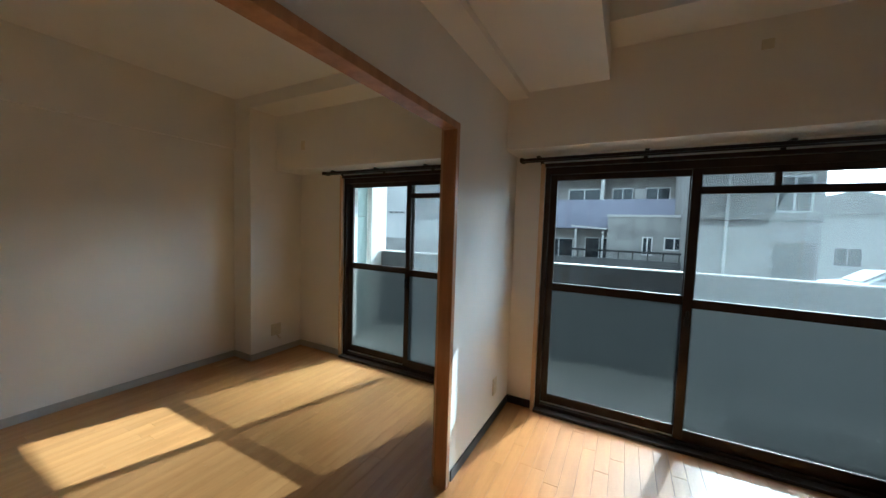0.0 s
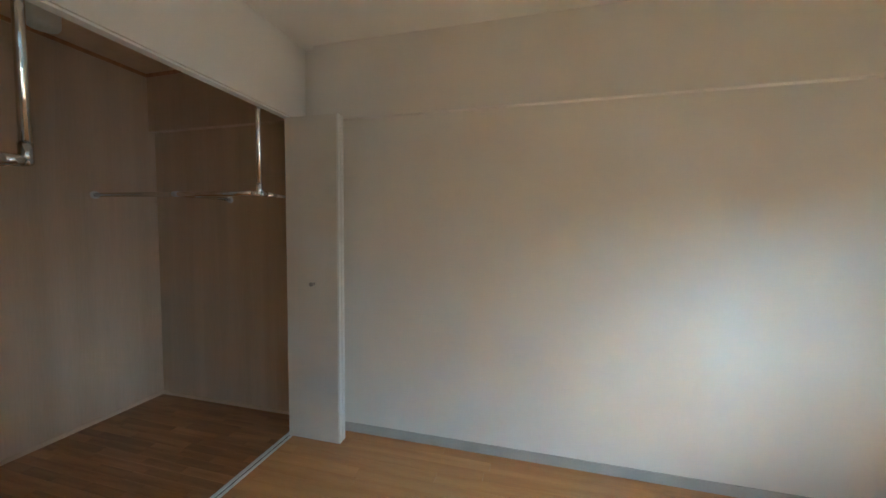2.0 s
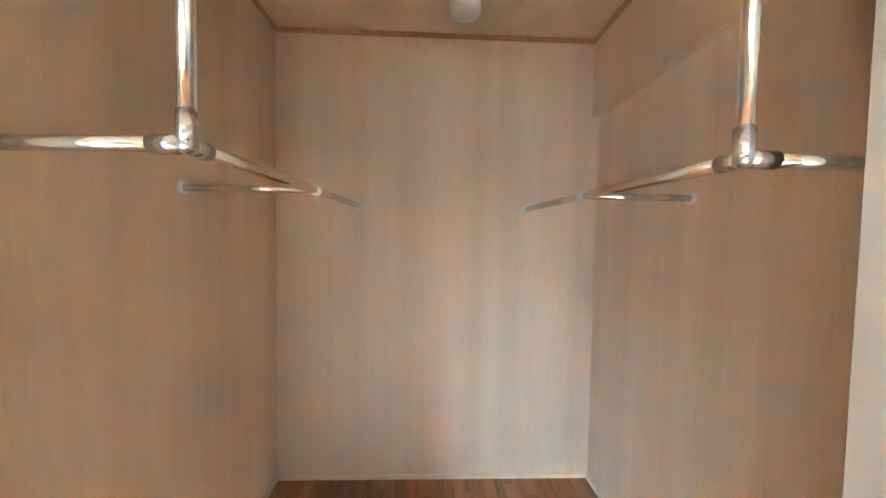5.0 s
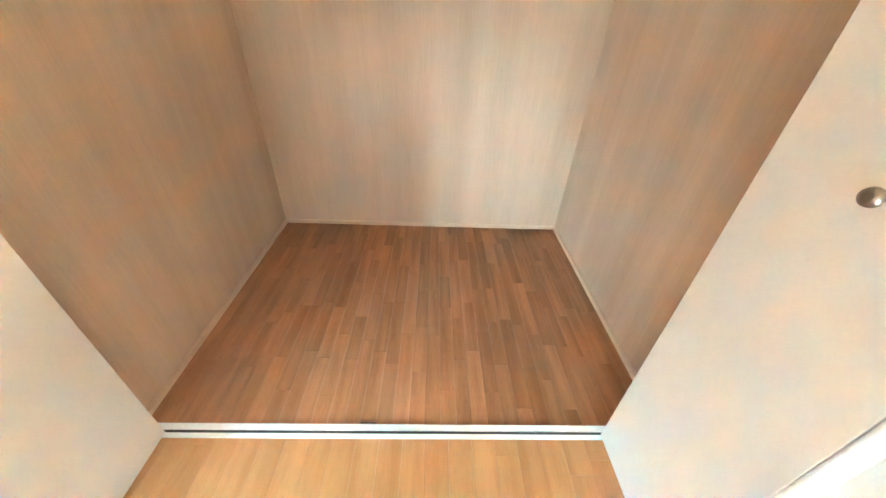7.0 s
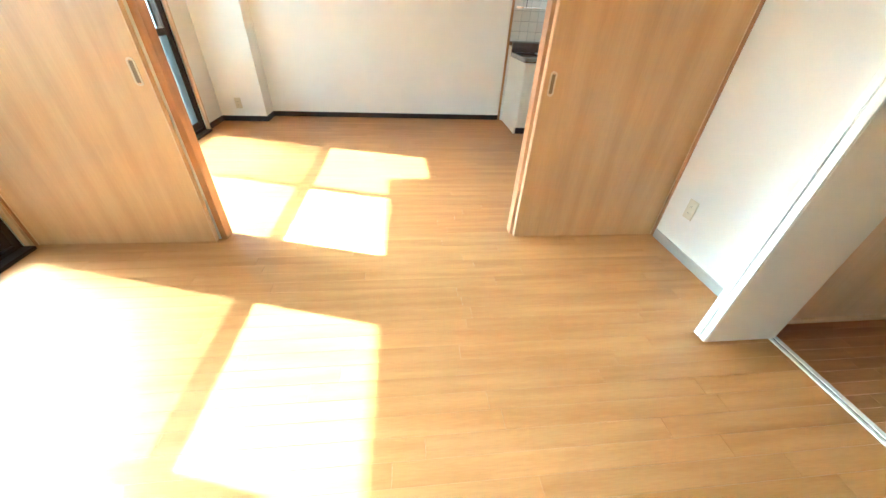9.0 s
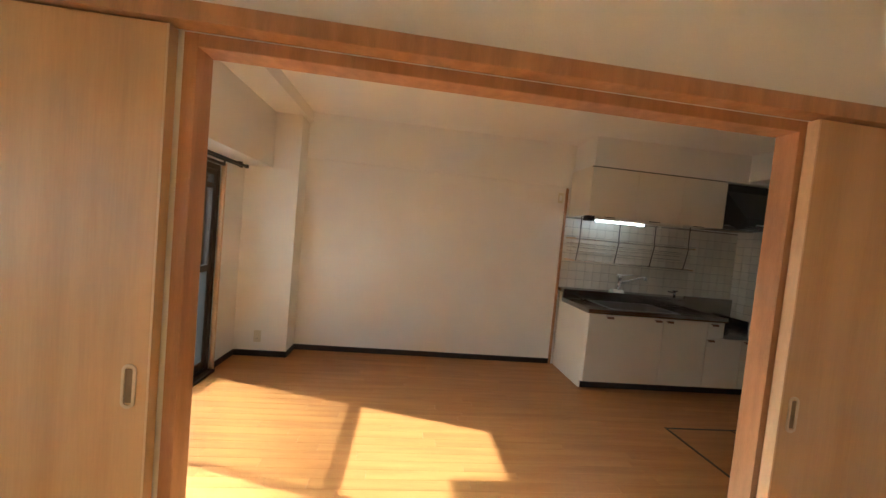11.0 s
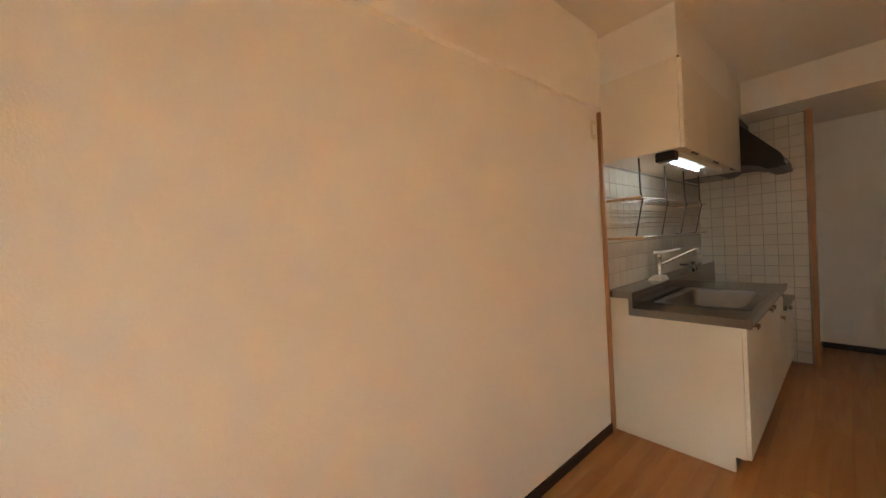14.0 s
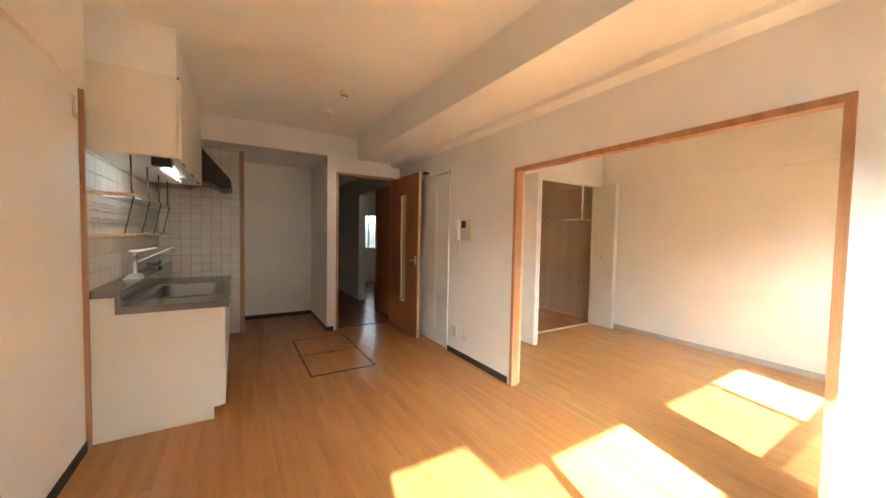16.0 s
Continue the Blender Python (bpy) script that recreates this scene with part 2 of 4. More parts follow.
def prism(points, axis, a, b):
    """A flat outline pushed along an axis from a to b; outline in the other two axes, in order."""
    bm = bmesh.new()

    def at(p, v):
        return {"x": (v, p[0], p[1]), "y": (p[0], v, p[1]), "z": (p[0], p[1], v)}[axis]
    lo, hi = [bm.verts.new(at(p, a)) for p in points], [bm.verts.new(at(p, b)) for p in points]
    n = len(points)
    for i in range(n):
        bm.faces.new((lo[i], lo[(i + 1) % n], hi[(i + 1) % n], hi[i]))
    bm.faces.new(lo[::-1])
    bm.faces.new(hi)
    bmesh.ops.recalc_face_normals(bm, faces=list(bm.faces))
    return bm


def bevelled(bm, offset, segments=2):
    bmesh.ops.bevel(bm, geom=list(bm.edges), offset=offset, segments=segments, affect="EDGES", profile=0.6)
    return bm


def part(name, bm, mat, parent=None, label="", smooth=False):
    me = bpy.data.meshes.new(name)
    bm.normal_update()
    bm.to_mesh(me)
    bm.free()
    me.materials.append(mat)
    if smooth:
        for p in me.polygons:
            p.use_smooth = True
    ob = new(name, me)
    if parent:
        ob.parent = parent
    if label:
        ob["label"] = label
    return ob


def structure(name, bm, mat, label, category, parent=None):
    return tagged(part(name, bm, mat, parent), label, category, kind="structure")


def thing(name, x, y, z, label, category, group=""):
    ob = new(name)
    ob.empty_display_size = 0.1
    ob.location = (x, y, z)
    return tagged(ob, label, category, group)


def under(ob, parent):
    """Parent a part that was modelled in world places to a thing that stands elsewhere."""
    ob.parent = parent
    base = parent.location.copy()
    up = parent.parent
    while up:
        base += up.location
        up = up.parent
    ob.location = -base
    return ob


def wpart(name, bm, mat, parent, label="", smooth=False):
    return under(part(name, bm, mat, None, label, smooth), parent)


# ---- plan ----
XW, XE = -2.82, 2.697          # outer side walls
YS = -0.04                     # inner face of the window wall
YN = 5.32                      # front of the kitchen header and hall door wall
CEIL = 2.605
OPEN_S, OPEN_N, OPEN_H = 1.0, 2.895, 1.9
LWE, LWW, WTOP = -0.22, -2.15, 1.845    # living window
BWE, BWW = 1.79, 0.13                   # bedroom window

# ---- structure ----
structure("floor", boxes((XW, -0.25, -0.15, XE + 0.1, 10.3, -0.012)), SUBFLOOR, "dark screed under the laminate boards", "floor")
structure("wall_west", boxes((-2.97, -0.25, 0, XW, 7.0, CEIL)), WALLPAPER, "cream textured wallpaper wall beside the kitchen", "wall")
structure("beam_west", boxes((XW, 0.48, 2.115, XW + 0.028, 3.44, CEIL)), WALLPAPER, "shallow papered beam high on the wall", "beam")
structure("wall_south", boxes(
    (XW, -0.25, 0, LWW, YS, WTOP), (LWE, -0.25, 0, BWW, YS, WTOP), (BWE, -0.25, 0, XE, YS, WTOP),
    (XW, -0.25, WTOP, XE, YS, CEIL)), WALLPAPER, "cream wallpapered outer wall with two window openings", "wall")
structure("beam_south_living", boxes((XW, YS, 1.935, 0, 0.22, CEIL)), WALLPAPER, "deep papered beam above the balcony window", "beam")
structure("beam_south_bedroom", boxes((0.06, YS, 1.908, XE, 0.26, CEIL)), WALLPAPER, "deep papered beam above the bedroom window", "beam")
structure("ceiling_drop_living", boxes((XW, 0.22, 2.49, -0.63, 0.52, CEIL)), CEILING, "lowered strip of white ceiling along the beam", "ceiling")
structure("ceiling_drop_bedroom", boxes((0.06, 0.26, 2.452, XE, 0.54, CEIL)), CEILING, "lowered strip of white ceiling along the beam", "ceiling")
structure("column_living", boxes((XW, YS, 0, -2.567, 0.48, 1.935), (XW, 0.22, 1.935, -2.567, 0.48, 2.49), bevel=0.003), WALLPAPER, "papered concrete column in the window corner", "column")
structure("column_bedroom", boxes((2.426, YS, 0, XE, 0.54, 1.908), (2.426, 0.26, 1.908, XE, 0.54, 2.452), bevel=0.003), WALLPAPER, "papered concrete column in the bedroom corner", "column")
structure("ceiling", boxes((-2.97, -0.25, CEIL, 3.0, 5.5, CEIL + 0.15)), CEILING, "off-white papered ceiling", "ceiling")
structure("ceiling_bedroom", boxes((0.06, 0.54, 2.562, XE, 3.90, CEIL)), CEILING, "off-white papered bedroom ceiling", "ceiling")
structure("beam_living", boxes((-0.63, 0.22, 2.31, -0.14, YN, CEIL), (-0.14, 0.22, 2.272, 0, YN, CEIL)), CEILING, "broad white ceiling beam along the partition", "beam")
structure("wall_partition", boxes(
    (0, YS, 0, 0.06, OPEN_S, OPEN_H), (0, OPEN_N, 0, 0.06, 3.94, OPEN_H), (0, YS, OPEN_H, 0.06, 3.94, CEIL),
    (0, 3.94, 2.04, 0.06, 4.66, CEIL), (0, 4.66, 0, 0.06, YN, CEIL)), WALLPAPER, "white papered partition with a wide sliding-door opening", "wall")
structure("wall_east", boxes((XE, -0.25, 0, 3.0, 3.94, CEIL), (2.83, 3.94, 0, 3.0, 5.6, CEIL)), WALLPAPER, "white papered bedroom wall lit from the window", "wall")
structure("beam_east", boxes((XE - 0.038, 0.54, 2.085, XE, 3.80, 2.562)), WALLPAPER, "shallow papered beam along the bedroom wall", "beam")
structure("wall_bedroom_north", prism([(0.06, 0), (0.945, 0), (0.945, 2.085), (2.615, 2.085), (2.615, 0), (XE, 0), (XE, CEIL), (0.06, CEIL)], "y", 3.89, 3.94),
          WALLPAPER, "white papered wall around the closet opening", "wall")
# closet
CX0, CX1, CY1, CZ = 0.932, 2.768, 5.333, 2.566
for side, row in (("west", (0.86, 3.94, 0, CX0, 5.40, 2.65)), ("north", (CX0, CY1, 0, CX1, 5.40, 2.65)), ("east", (CX1, 3.94, 0, 2.828, 5.40, 2.65))):
    structure("wall_closet_" + side, boxes(row), WOODPLY, "pale brown wood-grain panelling inside the closet", "wall")
structure("beam_closet", boxes((CX1 - 0.045, 3.94, 2.128, CX1, CY1, CZ)), WOODPLY, "boxed-in beam in wood-grain panelling", "beam")
structure("ceiling_closet", boxes((CX0, 3.94, CZ, CX1, CY1, CZ + 0.03)), WOODPLY, "wood-grain board ceiling of the closet", "ceiling")
structure("trim_closet_ceiling", boxes((CX0, CY1 - 0.014, CZ - 0.026, CX1 - 0.045, CY1, CZ), (CX0, 3.94, CZ - 0.026, CX0 + 0.014, CY1 - 0.014, CZ), (CX1 - 0.059, 3.94, CZ - 0.026, CX1 - 0.045, CY1 - 0.014, CZ), bevel=0.003), TRIM,
          "reddish wooden ceiling moulding in the closet", "moulding")
structure("baseboard_closet", boxes((CX0, CY1 - 0.014, 0.001, CX1, CY1, 0.026), (CX0, 3.965, 0.001, CX0 + 0.016, CY1 - 0.014, 0.026), (CX1 - 0.016, 3.965, 0.001, CX1, CY1 - 0.014, 0.026), bevel=0.003), SKIRT,
          "slim pale wooden skirting strip in the closet", "baseboard")
# kitchen end
structure("header_kitchen", boxes((XW, YN, 2.318, -0.915, 6.5, CEIL), (-0.915, YN, 2.12, 0.06, 5.42, CEIL)), WALLPAPER, "papered header over the fridge alcove and hall door", "wall")
structure("wall_tile_backing", boxes((XW, 5.728, 0, -1.99, 5.83, 2.318)), GROUT, "grouted wall end behind the stove", "wall")
for side, row in (("west", (-2.05, 5.83, 0, -1.99, 6.6, 2.318)), ("north", (-1.99, 6.45, 0, -1.03, 6.6, 2.318)), ("east", (-1.03, YN, 0, -0.915, 6.6, 2.318))):
    structure("wall_alcove_" + side, boxes(row), WALLPAPER, "cream papered wall of the fridge alcove", "wall")
structure("trim_alcove_block", boxes((-1.052, 5.322, 2.20, -1.0305, 5.352, 2.3175), bevel=0.002), TRIM, "short brown wooden block under the alcove header", "trim")
# hall and far room
structure("wall_hall", boxes((-0.085, YN, 0, 0.06, 5.42, 2.12), (-1.0, 5.42, 0, -0.915, 9.7, 2.4), (0.05, 5.42, 0, 0.13, 6.34, 2.4), (0.0, 7.24, 0, 0.13, 9.6, 2.4), (0.0, 6.34, 2.06, 0.13, 7.24, 2.4),
                             (0.0, 5.42, 2.085, 0.05, 6.34, 2.4), (0.13, 5.6, 0, 2.0, 5.7, 2.4)), WALLPAPER, "dim papered hall walls", "wall")
structure("wall_far_room", boxes((-1.0, 9.6, 0, 0.76, 9.75, 2.4), (1.30, 9.6, 0, 2.0, 9.75, 2.4), (0.76, 9.6, 0, 1.30, 9.75, 0.90), (0.76, 9.6, 1.83, 1.30, 9.75, 2.4),
                                 (1.9, 5.7, 0, 2.0, 9.6, 2.4)), WALLPAPER, "shaded walls of the far north room", "wall")
structure("ceiling_hall", boxes((-1.05, 5.42, 2.4, 2.0, 9.75, 2.5)), CEILING, "dim hall ceiling", "ceiling")
# baseboards
structure("baseboard_living", boxes(
    (XW, 0.48, 0, XW + 0.008, 3.44, 0.06), (-2.567, YS, 0, -2.559, 0.488, 0.06), (XW, 0.48, 0, -2.567, 0.488, 0.06), (-0.008, YS, 0, 0, OPEN_S - 0.035, 0.06), (LWE + 0.03, YS, 0, -0.008, YS + 0.008, 0.06),
    (-2.559, YS, 0, LWW - 0.03, YS + 0.008, 0.06), (-0.008, OPEN_N + 0.035, 0, 0, 3.931, 0.06), (-0.008, 4.669, 0, 0, YN, 0.06), (-1.99, 6.442, 0, -1.038, 6.45, 0.06), (-1.038, YN, 0, -1.03, 6.45, 0.06),
    (-1.038, YN - 0.008, 0, -0.945, YN, 0.06), (-1.99, 5.84, 0, -1.982, 6.442, 0.06)), BASEDARK, "dark brown vinyl skirting", "baseboard")
structure("baseboard_bedroom", boxes(
    (XE - 0.008, 0.54, 0, XE, 3.89, 0.06), (2.426, 0.54, 0, XE - 0.008, 0.548, 0.06), (2.418, YS + 0.008, 0, 2.426, 0.548, 0.06), (BWE + 0.03, YS, 0, 2.426, YS + 0.008, 0.06), (0.115, 3.882, 0, 0.945, 3.89, 0.06)),
    BASEGREY, "light grey vinyl skirting", "baseboard")


# ---- balcony windows ----
def sash(name, x0, x1, y, parent, transom, ventbar=None, lock=False, rail=0.93):
    """One sliding sash: stiles, rails, a clear pane above and a frosted pane below."""
    s = 0.05
    d = 0.013
    rows = [(x0, y - d, 0.05, x0 + s, y + d, 1.80), (x1 - s, y - d, 0.05, x1, y + d, 1.80),
            (x0 + s, y - d, 1.755, x1 - s, y + d, 1.80), (x0 + s, y - d, 0.05, x1 - s, y + d, 0.12), (x0 + s, y - d, rail, x1 - s, y + d, rail + 0.058)]
    if transom:
        rows.append((x0 + s, y - d, 1.637, x1 - s, y + d, 1.682))
    if ventbar:
        rows.append((ventbar - 0.014, y - d, 1.682, ventbar + 0.014, y + d, 1.755))
    fr = part(name, boxes(*rows, bevel=0.002, segments=1), SASH, parent)
    part("clear_pane", boxes((x0 + s, y - 0.0025, rail + 0.058, x1 - s, y + 0.0025, 1.755)), GLASS, fr, "clear upper glass pane")
    fp = part("frosted_pane", boxes((x0 + s, y, 0.12, x1 - s, y + 0.004, rail)), FROST, fr, "frosted lower glass pane")
    fp.visible_shadow = False
    part("frost_face", boxes((x0 + s, y - 0.0015, 0.12, x1 - s, y - 0.0010, rail)), FILM, fr, "patterned outer face of the frosted glass")
    if lock:
        part("crescent_lock", boxes((x1 - 0.038, y + d, 0.80, x1 - 0.012, y + d + 0.022, 0.86), (x1 - 0.032, y + d + 0.01, 0.86, x1 - 0.018, y + d + 0.03, 0.90), bevel=0.003), BLACK, fr, "black crescent window lock")
    return fr


def balcony_window(name, xw, xe, ventbar, label):
    win = tagged(new(name), label, "window", kind="structure")
    mid = (xw + xe) / 2 + 0.04
    part("window_frame", boxes((xw, -0.15, 0, xw + 0.035, -0.05, WTOP), (xe - 0.035, -0.15, 0, xe, -0.05, WTOP), (xw + 0.035, -0.15, 1.795, xe - 0.035, -0.05, WTOP),
                               (xw + 0.035, -0.15, 0, xe - 0.035, -0.05, 0.045), bevel=0.002, segments=1), SASH, win)
    part("track", boxes((xw + 0.035, -0.098, 0.045, xe - 0.035, -0.092, 0.056), (xw + 0.035, -0.132, 0.045, xe - 0.035, -0.126, 0.056)), ALU, win, "bare aluminium sliding track")
    sash("sash", mid - 0.03, xe - 0.03, -0.106, win, False)
    sash("sash", xw + 0.03, mid + 0.03, -0.072, win, True, ventbar, True, 0.918)
    part("window_sill", boxes((xw, -0.05, 0.0, xe, 0.012, 0.022), bevel=0.003), SASH, win, "dark bronze sill step")
    part("casing", boxes((xw - 0.028, -0.05, 0, xw, -0.012, WTOP + 0.025), (xe, -0.05, 0, xe + 0.028, -0.012, WTOP + 0.025), bevel=0.002), TRIM_LIGHT, win, "pale wooden side casing")
    part("head_casing", boxes((xw, -0.05, WTOP, xe, -0.012, WTOP + 0.025), bevel=0.002), SASH, win, "dark head casing")
    # insect screen outside the fixed half
    sc = part("insect_screen_frame", boxes((xw + 0.035, -0.148, 0.05, xw + 0.06, -0.135, 1.79), (mid + 0.005, -0.148, 0.05, mid + 0.03, -0.135, 1.79), (xw + 0.06, -0.148, 0.05, mid + 0.005, -0.135, 0.075),
                                            (xw + 0.06, -0.148, 1.765, mid + 0.005, -0.135, 1.79)), SASH, win)
    part("insect_screen", boxes((xw + 0.06, -0.142, 0.075, mid + 0.005, -0.1415, 1.765)), SCREEN, sc, "fine grey insect mesh")
    return win


def mesh_cloth(name):
    m = bpy.data.materials.new(name)
    m.use_nodes = True
    nt = m.node_tree
    b = nt.nodes["Principled BSDF"]
    b.inputs["Base Color"].default_value = (0.42, 0.44, 0.44, 1)
    b.inputs["Roughness"].default_value = 0.8
    t = nt.nodes.new("ShaderNodeBsdfTransparent")
    tl = nt.nodes.new("ShaderNodeBsdfTranslucent")
    tl.inputs[0].default_value = (0.62, 0.63, 0.63, 1)
    thread = nt.nodes.new("ShaderNodeMixShader")
    thread.inputs[0].default_value = 0.13
    nt.links.new(b.outputs[0], thread.inputs[1])
    nt.links.new(tl.outputs[0], thread.inputs[2])
    mx = nt.nodes.new("ShaderNodeMixShader")
    mx.inputs[0].default_value = 0.36
    nt.links.new(t.outputs[0], mx.inputs[1])
    nt.links.new(thread.outputs[0], mx.inputs[2])
    nt.links.new(mx.outputs[0], nt.nodes["Material Output"].inputs[0])
    return m


SCREEN = mesh_cloth("insect_mesh")
balcony_window("window_1", LWW, LWE, -1.52, "dark bronze sliding balcony window with frosted lower panes")
balcony_window("window_2", BWW, BWE, 0.42, "dark bronze bedroom window with frosted lower panes")


def curtain_rail(x0, x1, label):
    rail = thing("curtain_rail", (x0 + x1) / 2, 0.10, 1.90, label, "curtain rail")
    wpart("rail", boxes((x0, 0.085, 1.872, x1, 0.105, 1.892), (x0, 0.035, 1.872, x1, 0.055, 1.892), bevel=0.003), BLACK, rail)
    n = 4
    for i in range(n):
        x = x0 + 0.12 + (x1 - x0 - 0.24) * i / (n - 1)
        wpart("bracket", boxes((x - 0.012, YS, 1.892, x + 0.012, 0.11, 1.904), (x - 0.012, YS, 1.865, x + 0.012, YS + 0.006, 1.904), bevel=0.001), BLACK, rail)
    for x in (x0, x1):
        wpart("end_cap", boxes((x - 0.012, 0.08, 1.866, x + 0.012, 0.11, 1.898), (x - 0.012, 0.03, 1.866, x + 0.012, 0.06, 1.898), bevel=0.004), BLACK, rail)


curtain_rail(-2.30, -0.075, "black double curtain rail over the living window")
curtain_rail(0.09, 1.93, "black double curtain rail over the bedroom window")

# ---- sliding door opening ----
fr = structure("door_frame_opening", boxes(
    (-0.012, OPEN_S, 0, 0.062, OPEN_S + 0.035, OPEN_H), (-0.012, OPEN_N - 0.035, 0, 0.062, OPEN_N, OPEN_H), (-0.012, OPEN_S + 0.035, OPEN_H - 0.035, 0.062, OPEN_N - 0.035, OPEN_H), bevel=0.002), TRIM,
    "reddish stained wooden frame of the wide opening", "door frame")
part("rail_head", boxes((0.0625, YS, OPEN_H + 0.002, 0.118, 3.889, OPEN_H + 0.052), bevel=0.002), TRIM, fr, "stained sliding-door head rail")
part("end_post", boxes((0.0625, YS, 0, 0.112, -0.004, OPEN_H), bevel=0.002), TRIM, fr)
part("end_post", boxes((0.0625, 3.876, 0, 0.112, 3.889, OPEN_H), bevel=0.002), TRIM, fr)
part("latch_catch", boxes((0.112, -0.03, 0.87, 0.125, -0.01, 0.91), bevel=0.003), CHROME, fr, "small metal hook catch")


def oval_ring(w, h, t, d, n=12):
    """Flat ring with round ends, its face towards +x."""
    bm = bmesh.new()
    loops = []
    for off, x in ((0, 0), (0, d), (t, d), (t, 0)):
        r = w / 2 - off
        ring = []
        for k in range(2 * n):
            a = math.pi * k / n
            cz = (h / 2 - w / 2) * (1 if k < n else -1)
            ring.append(bm.verts.new((x, r * math.cos(a), cz + r * math.sin(a))))
        loops.append(ring)
    for a, b in zip(loops, loops[1:]):
        for k in range(2 * n):
            bm.faces.new((a[k], a[(k + 1) % (2 * n)], b[(k + 1) % (2 * n)], b[k]))
    bm.faces.new(loops[3])
    bmesh.ops.recalc_face_normals(bm, faces=list(bm.faces))
    return bm


def sliding_door(y0, y1, pull, label):
    d = thing("sliding_door", 0.083, (y0 + y1) / 2, 0.006, label, "sliding door", "bedroom sliding doors")
    wpart("panel", boxes((0.068, y0 + 0.006, 0.006, 0.100, y1 - 0.006, OPEN_H - 0.004), bevel=0.002), DOORWOOD, d)
    for y in (y0, y1 - 0.006):
        wpart("edge_strip", boxes((0.067, y, 0.006, 0.101, y + 0.006, OPEN_H - 0.004)), TRIM_LIGHT, d, "pale wooden edge strip")
    p = part("pull", oval_ring(0.036, 0.12, 0.008, 0.004), PULLRING, d, "oval pale brass flush pull")
    p.location = (0.1 - 0.083, pull - (y0 + y1) / 2, 0.95 - 0.006)
    q = part("pull_cup", boxes((-0.004, -0.010, -0.046, 0.0012, 0.010, 0.046), bevel=0.001), PULLCUP, p, "brown recess of the pull")


sliding_door(-0.002, 0.989, 0.94, "wood-grain sliding door parked beside the bedroom window")
sliding_door(2.878, 3.874, 2.925, "wood-grain sliding door parked over the partition")


# ---- closet ----
def folding_door(x0, s, knob_y, label):
    """Two panels folded together, the knob on the face towards the opening."""
    d = thing("folding_door", x0, 3.74, 0.014, label, "folding door", "closet folding doors")
    x = 0.0
    for i in range(2):
        a, b = sorted((x0 + s * x, x0 + s * (x + 0.030)))
        pn = wpart("panel", boxes((a, 3.556, 0.014, b, 3.92, 2.072), bevel=0.0015), WHITE, d)
        wpart("edge_strip", boxes((a, 3.546, 0.014, b, 3.5545, 2.072), bevel=0.003), PVC, d, "white plastic edge strip")
        x += 0.036
    for z in (0.25, 1.05, 1.85):
        wpart("hinge", tubes(((x0 + s * 0.033, 3.55, z - 0.03), (x0 + s * 0.033, 3.55, z + 0.03), 0.004)), ALU, d)
    k = part("knob", lathe([(0.009, 0), (0.006, 0.004), (0.006, 0.014), (0.012, 0.02), (0.0145, 0.027), (0.013, 0.033), (0.006, 0.035)], 20), KNOB, d, "small round nickel knob", True)
    k.rotation_euler = (0, radians(-90 * s), 0)
    k.location = (0, knob_y - 3.74, 1.03 - 0.014)


folding_door(2.525, 1, 3.722, "white folding closet door folded against the bedroom wall")
folding_door(1.040, -1, 3.705, "white folding closet door folded beside the sliding door")
ct = structure("trim_closet_track", boxes((0.945, 3.908, 0.0, 2.615, 3.922, 0.008), (0.945, 3.934, 0, 2.615, 3.955, 0.008)), PVC, "pale floor track of the folding doors", "door track")
part("groove", boxes((0.945, 3.9222, 0.0, 2.615, 3.9338, 0.003)), BASEDARK, ct, "dark slot of the track")
tr = structure("trim_closet_head", boxes((0.947, 3.90, 2.0745, 2.613, 3.945, 2.0845), bevel=0.002), PVC, "white upper track of the folding doors", "door track")
structure("trim_closet_jambs", boxes((0.9455, 3.887, 0.0, 0.951, 3.943, 2.072), (2.609, 3.887, 0, 2.6145, 3.943, 2.072)), PVC, "white closet jamb edges", "trim")


def add_ball(bm, c, r):
    bmesh.ops.create_uvsphere(bm, u_segments=14, v_segments=8, radius=r, matrix=Matrix.Translation(c))


